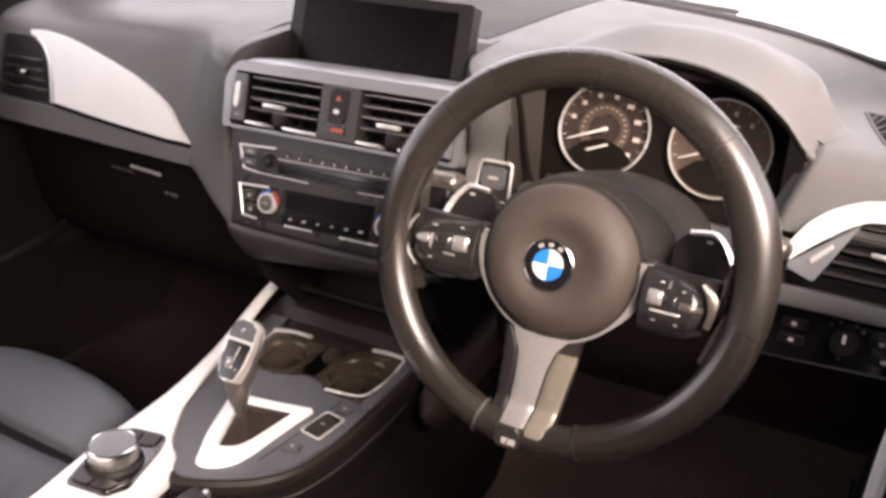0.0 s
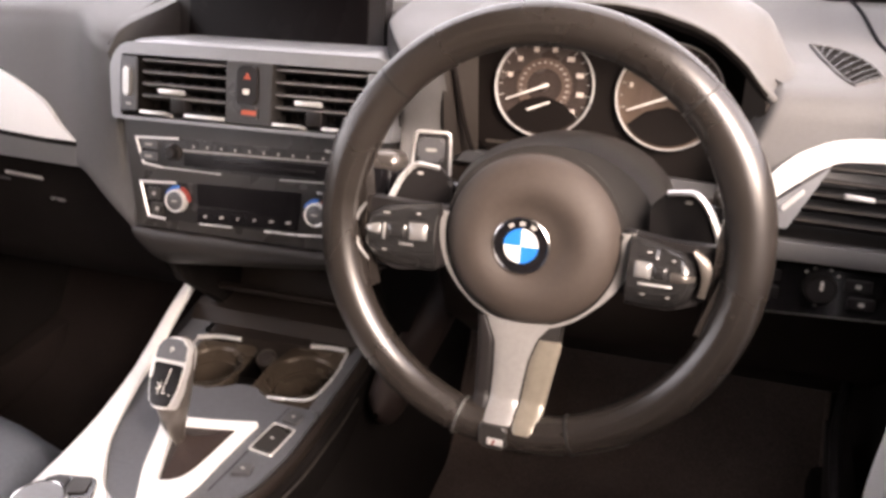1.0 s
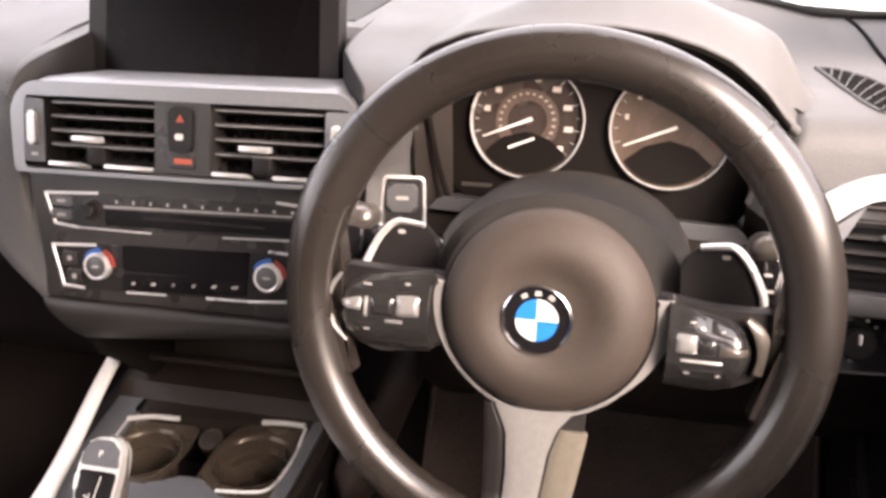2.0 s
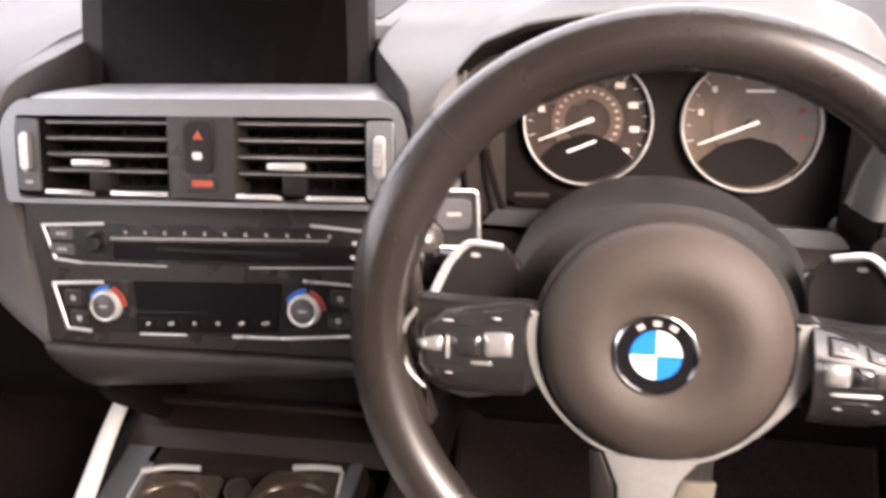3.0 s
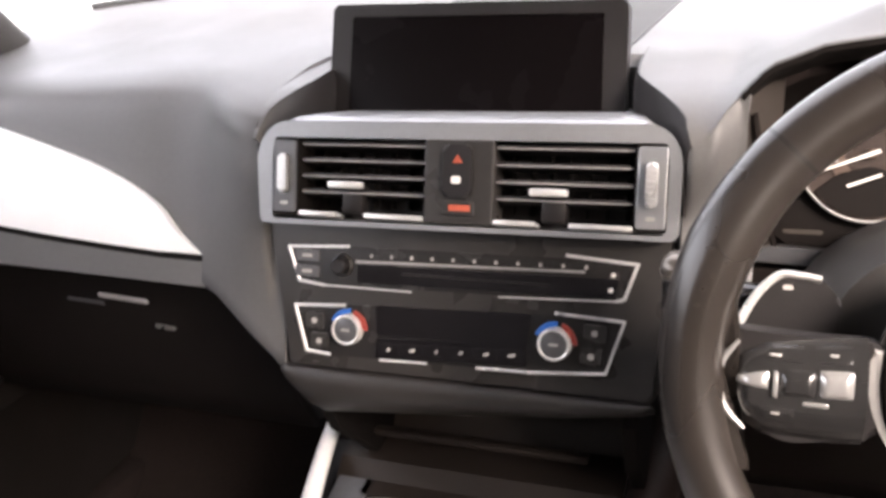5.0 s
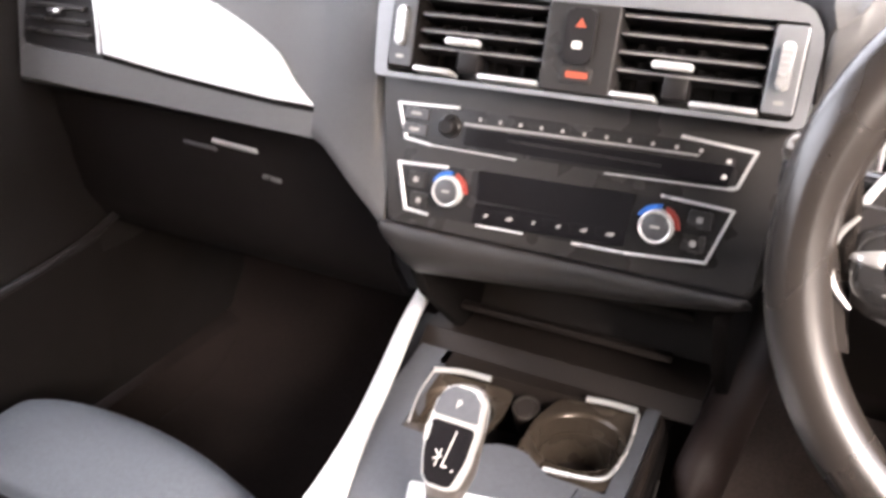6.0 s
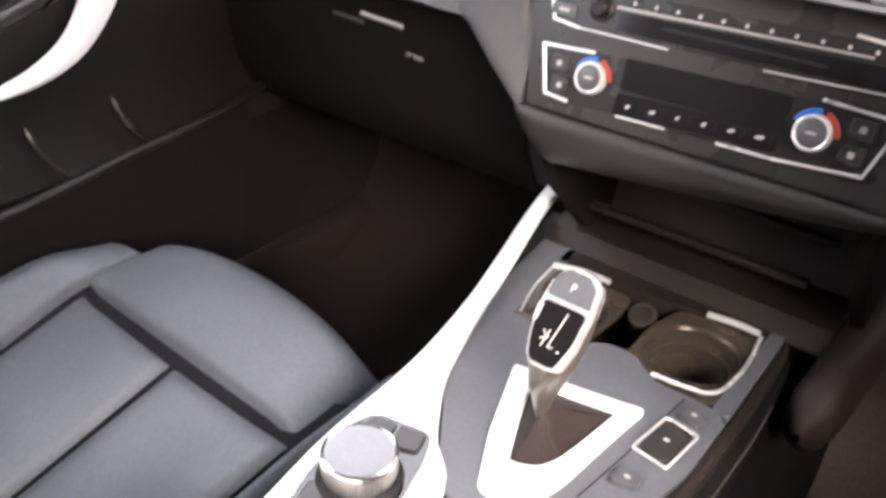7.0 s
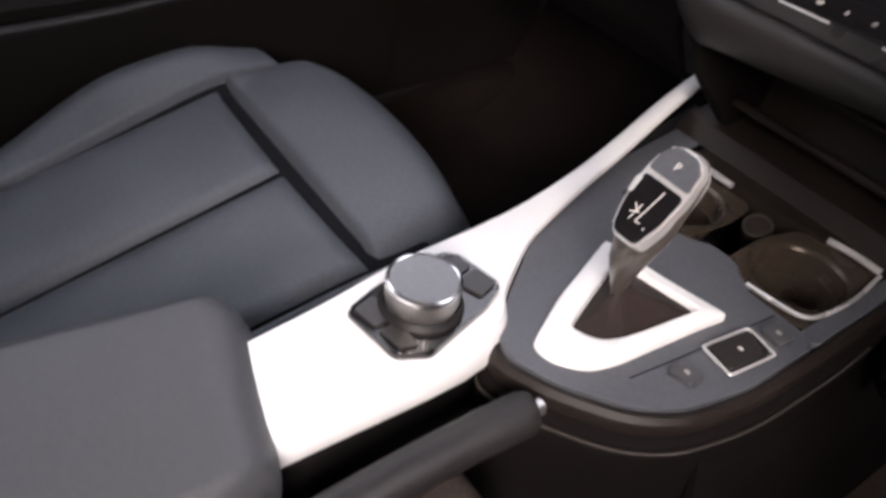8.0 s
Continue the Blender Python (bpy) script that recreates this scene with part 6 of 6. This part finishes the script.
def controller():
    c = thing("rotary_controller", (-0.065, -0.29, 0.48), "round silver rotary controller with black keys around it", "controller")
    Z = 0.4815
    pts = [(-0.084, -0.340), (-0.033, -0.332), (-0.023, -0.308), (-0.041, -0.247), (-0.053, -0.224), (-0.101, -0.234), (-0.107, -0.262), (-0.094, -0.312)]
    bm = bmesh.new()
    slab(bm, rounded(pts, 0.006), Z - 0.004, Z + 0.005, Matrix.Identity(4), 0.002)
    base = part("key_plate", bm, GLOSS, c, "gloss black key surround")
    for q in ([(-0.081, -0.335), (-0.059, -0.331), (-0.062, -0.315), (-0.087, -0.315)], [(-0.055, -0.331), (-0.035, -0.327), (-0.031, -0.314), (-0.057, -0.315)], [(-0.097, -0.238), (-0.079, -0.234), (-0.073, -0.255), (-0.099, -0.262)], [(-0.075, -0.233), (-0.055, -0.229), (-0.049, -0.247), (-0.069, -0.255)]):
        bm = bmesh.new()
        slab(bm, rounded(q, 0.002), Z + 0.004, Z + 0.0075, Matrix.Identity(4), 0.0012)
        part("key", bm, FASCIA, base)
    K = at(-0.0635, -0.2905, Z + 0.004)
    bm = bmesh.new()
    lathe(bm, [(0.031, 0), (0.031, 0.004), (0.027, 0.008)], 48, K)
    part("skirt", bm, BLACK, c)
    bm = bmesh.new()
    lathe(bm, [(0.0245, 0.004), (0.0262, 0.010), (0.0266, 0.018), (0.0266, 0.023)], 96, K, 0.0005)
    part("knurled_ring", bm, SATIN, c, "knurled silver ring")
    bm = bmesh.new()
    lathe(bm, [(0.0266, 0.022), (0.0272, 0.024), (0.0268, 0.027), (0.0252, 0.028), (0.0240, 0.0272)], 64, K)
    part("chrome_rim", bm, CHROME, c, "polished chrome rim")
    bm = bmesh.new()
    lathe(bm, [(0, 0.0262), (0.015, 0.0264), (0.0240, 0.0274), (0.0240, 0.02)], 48, K)
    part("touch_cap", bm, CAP, c, "matt grey cap")


def armrest_and_handbrake():
    a = thing("armrest", (-0.08, -0.6, 0.45), "padded grey leather armrest lid between the seats", "armrest")
    bm = bmesh.new()
    rows = []
    for a1 in np.linspace(0, 1, 26):
        x = -0.142 + 0.154 * a1
        side = (1 - abs(2 * a1 - 1) ** 9) ** (1 / 9)
        yf = -0.398 - 0.30 * max(0, x + 0.11) ** 1.0 - 0.03 * (1 - side)
        zt = 0.4995 - 0.020 * (1 - side) - 0.004 * a1
        row = [(x - 0.13 * max(0, -0.44 - y) * (1 - a1), y, zt) for y in np.linspace(-0.82, yf - 0.034, 12)]
        for q in np.linspace(0.1, 1, 10) * math.pi / 2:
            row.append((x, yf - 0.034 + 0.034 * math.sin(q), zt - 0.034 + 0.034 * math.cos(q)))
        row += [(x, yf - 0.001, zt - 0.050), (x, yf - 0.006, zt - 0.058), (x, yf - 0.03, zt - 0.060), (x, -0.82, zt - 0.060)]
        rows.append(row)
    sheet(bm, rows)
    bmesh.ops.remove_doubles(bm, verts=bm.verts, dist=0.0004)
    bmesh.ops.holes_fill(bm, edges=bm.edges, sides=0)
    part("cushion", bm, ARM, a, "", 1.3)
    bm = bmesh.new()
    box(bm, (0.11, 0.34, 0.30), at(-0.092, -0.62, 0.29), 0.01)
    part("base", bm, BLACK, a)
    h = thing("handbrake", (0.034, -0.4, 0.42), "black leather handbrake lever lying beside the console trim", "handbrake")
    bm = bmesh.new()
    path = [(0.0375, -0.266, 0.4635), (0.037, -0.270, 0.4635), (0.036, -0.288, 0.463), (0.033, -0.33, 0.459), (0.030, -0.40, 0.450), (0.028, -0.50, 0.435)]
    tube(bm, curve_through(path, 4), [0.009, 0.012, 0.0135, 0.0145, 0.015] + [0.016] * 6 + [0.0155] * 10, 16)
    part("grip", bm, GRIP, h, "worn grey-brown leather grip")
    bm = bmesh.new()
    lathe(bm, [(0.006, 0.0), (0.0062, 0.008), (0.004, 0.010), (0, 0.010)], 20, at(0.0375, -0.266, 0.4635) @ pose(0, 0, 0, -90))
    part("release_button", bm, SATIN, h, "silver release button")
    # Carpet paler than the floor's: the light there is in its colour.
    bm = bmesh.new()
    box(bm, (0.075, 0.26, 0.26), at(0.046, -0.44, 0.300), 0.02, 3)
    part("boot", bm, LIT_TUNNEL, h, "carpeted foot of the lever, its brown lightened as if lit")


# ---- passenger seat ----
def seat():
    s = thing("passenger_seat", (-0.41, -0.35, 0.14), "slate grey leather front passenger seat cushion with side bolsters", "car seat")

    def surf(x, y):
        z = 0.402 + 0.20 * (y + 0.24) * (1 if y < -0.24 else 0.35)
        back = ease(-y, 0.32, 0.52)
        ridge = 0.029 * ease(-x, 0.515, 0.578) * ease(-y, 0.12, 0.28) * (1 - back)
        return z + ridge - 0.10 * ease(-x + 0.035 * back, 0.565, 0.69) ** 1.5 + 0.006 * ease(x, -0.265, -0.205) * ease(-y, 0.16, 0.34) - 0.022 * ease(x, -0.195, -0.16)

    def pad(name, corners, label="", n=12, puff=0.010, roll=0.0, bow=0.0):
        """A stuffed panel between four corners, its edges tucked down."""
        (x0, y0), (x1, y1), (x2, y2), (x3, y3) = corners
        rows = []
        for i in range(n + 1):
            a = 0.5 - 0.5 * math.cos(math.pi * i / n)
            row = []
            for j in range(n + 1):
                b = 0.5 - 0.5 * math.cos(math.pi * j / n)
                x = (x0 * (1 - a) + x1 * a) * (1 - b) + (x3 * (1 - a) + x2 * a) * b
                y = (y0 * (1 - a) + y1 * a) * (1 - b) + (y3 * (1 - a) + y2 * a) * b
                y -= bow * b * ((a - 0.42) / 0.58) ** 2
                e = min(min(a, 1 - a) * abs(x1 - x0), min(b, 1 - b) * abs(y3 - y0))
                tuck = 0.013 * (1 - ease(e, -0.003, 0.009)) ** 1.5
                bulge = puff * (1 - (2 * a - 1) ** 4) * (1 - (2 * b - 1) ** 2)
                z = surf(x, y) - tuck + bulge
                if roll:
                    z -= roll * ease(b, 0.5, 1.0) ** 1.8 + 0.018 * ease(a, 0.86, 1.0) ** 2
                row.append((x, y, z))
            rows.append(row)
        bm = bmesh.new()
        sheet(bm, rows, 0.012)
        return part(name, bm, SEAT, s, label, 1.2)

    pad("thigh_support", ((-0.546, -0.2245), (-0.196, -0.2315), (-0.206, -0.043), (-0.548, -0.043)), "front thigh support panel", 36, 0.016, 0.075, 0.048)
    pad("centre_panel", ((-0.322, -0.85), (-0.205, -0.85), (-0.198, -0.2440), (-0.361, -0.2440)), "", 16)
    pad("centre_panel", ((-0.478, -0.85), (-0.332, -0.85), (-0.370, -0.2440), (-0.532, -0.2385)), "", 16)
    pad("side_bolster", ((-0.670, -0.85), (-0.488, -0.85), (-0.547, -0.150), (-0.650, -0.165)), "raised outer bolster", 40, 0.006, 0.0)
    pad("inner_panel", ((-0.192, -0.80), (-0.155, -0.80), (-0.156, -0.12), (-0.192, -0.115)), "narrow panel along the console", 20, 0.006)
    # Near-black sheet below the panels: shade of the grooves put into colour.
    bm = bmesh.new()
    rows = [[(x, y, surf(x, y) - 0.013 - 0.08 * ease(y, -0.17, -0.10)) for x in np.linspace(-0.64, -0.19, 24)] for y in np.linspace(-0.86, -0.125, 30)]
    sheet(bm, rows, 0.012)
    part("groove_shade", bm, SEAM, s, "near-black sheet for the shade in the grooves")
    bm = bmesh.new()
    box(bm, (0.44, 0.70, 0.17), at(-0.415, -0.48, 0.235), 0.03, 3)
    part("seat_base", bm, BLACK, s)
    bm = bmesh.new()
    for x in (-0.58, -0.25):
        box(bm, (0.035, 0.72, 0.03), at(x, -0.48, 0.149), 0.004)
    part("seat_rail", bm, BLACK, s)


# ---- doors ----
def door(sgn):
    d = thing("door_1" if sgn < 0 else "door_2", (sgn * 0.72, -0.3, 0.2), "closed dark car door panel with a white curved pull handle", "car door", "front doors", "structure")
    prof = [(0.705, 0.22), (0.700, 0.40), (0.690, 0.452), (0.700, 0.47), (0.708, 0.55), (0.695, 0.62), (0.700, 0.70), (0.715, 0.80), (0.725, 0.885), (0.735, 0.91), (0.76, 0.915)]
    rows = [[(sgn * (x + 0.03 * ease(y, 0.1, 0.5)), y, z - 0.06 * ease(-y, 0.4, 1.2) * (0 if z < 0.5 else 0)) for x, z in prof] for y in np.linspace(-1.40, 0.45, 20)]
    part("panel", sheet(bmesh.new(), rows, 0.02), DOOR, d)
    # pocket rim
    bm = bmesh.new()
    tube(bm, curve_through([(sgn * 0.668, -0.70, 0.44), (sgn * 0.664, -0.40, 0.442), (sgn * 0.660, -0.25, 0.452), (sgn * 0.660, -0.11, 0.470), (sgn * 0.664, 0.06, 0.489), (sgn * 0.682, 0.16, 0.506), (sgn * 0.715, 0.26, 0.522)], 6), 0.0062, 10)
    part("pocket_rim", bm, BLACK, d)
    rows = [[(sgn * (0.662 + 0.03 * k), y, float(np.interp(y, (-0.70, -0.40, -0.25, -0.11, 0.06, 0.16), (0.437, 0.439, 0.449, 0.467, 0.486, 0.503))) * (1 - k) + 0.26 * k) for k in (0, 0.3, 0.6, 1)] for y in np.linspace(-0.72, 0.10, 14)]
    part("pocket", sheet(bmesh.new(), rows, 0.006), DOOR, d)
    for y, z in ((-0.062, 0.498), (-0.175, 0.490)):
        bm = bmesh.new()
        rib = curve_through([(sgn * 0.700, y - 0.012, z + 0.038), (sgn * 0.690, y - 0.006, z + 0.010), (sgn * 0.684, y + 0.012, z - 0.018), (sgn * 0.682, y + 0.040, z - 0.036)], 4)
        tube(bm, rib, [0.0015] + [0.0036] * (len(rib) - 2) + [0.0015], 8)
        part("pocket_rib", bm, FASCIA, d)
    # white pull
    cl = [(-0.030, 0.840), (-0.040, 0.790), (-0.050, 0.750), (-0.070, 0.700), (-0.094, 0.655), (-0.128, 0.618), (-0.172, 0.596), (-0.215, 0.586), (-0.250, 0.584)]
    hw = [0.030, 0.028, 0.026, 0.023, 0.019, 0.0145, 0.010, 0.006, 0.003]
    if sgn > 0:
        cl = [(-0.262, 0.840), (-0.240, 0.805), (-0.220, 0.775), (-0.202, 0.740), (-0.182, 0.700), (-0.169, 0.655), (-0.160, 0.610), (-0.158, 0.565), (-0.160, 0.525)]
        hw = [0.016, 0.0175, 0.018, 0.018, 0.020, 0.024, 0.025, 0.020, 0.008]
    bm = bmesh.new()
    mid = curve_through([(0.656, y, z) if sgn > 0 else (-0.664 - 0.022 * ease(z, 0.70, 0.84), y, z) for y, z in cl], 5)
    ws = [np.interp(k / 5, range(len(hw)), hw) for k in range(len(mid))]
    rows = []
    for k, p in enumerate(mid):
        t = (mid[min(k + 1, len(mid) - 1)] - mid[max(k - 1, 0)]).normalized()
        nb = Vector((0, -t.z, t.y))
        inward = Vector((-sgn, 0, 0))
        w, back = ws[k], 0.010 if sgn < 0 else 0.003
        rows.append([p + nb * w - inward * back, p + nb * w * 0.9 + inward * 0.001, p + nb * w * 0.4 + inward * 0.005, p - nb * w * 0.4 + inward * 0.005, p - nb * w * 0.9 + inward * 0.001, p - nb * w - inward * back])
    sheet(bm, rows, 0.003)
    pull = part("pull_handle", bm, WHITE, d, "white curved pull handle trim")
    if sgn > 0:
        for k in (3, -4):
            bm = bmesh.new()
            tube(bm, [mid[k] + Vector((0.004, 0, 0)), mid[k] + Vector((0.055, 0, 0))], 0.011, 12)
            part("pull_stem", bm, DOOR, pull, "dark stem to the door panel")
    bm = bmesh.new()
    tube(bm, curve_through([(sgn * 0.705, -0.42, 0.622), (sgn * 0.700, -0.30, 0.634), (sgn * 0.698, -0.20, 0.650), (sgn * 0.700, -0.12, 0.676), (sgn * 0.712, -0.04, 0.712)], 5), 0.015, 12, squash=0.7)
    part("arm_pad", bm, FASCIA, d, "smooth dark rail behind the pull")


shell()
wipers()
lit_floor_mat()
dashboard()
glovebox()
centre_vents()
display()
radio()
climate()
instruments()
steering_wheel()
column()
start_button()
driver_side()
console()
gear_lever()
controller()
armrest_and_handbrake()
seat()
door(-1)
door(1)
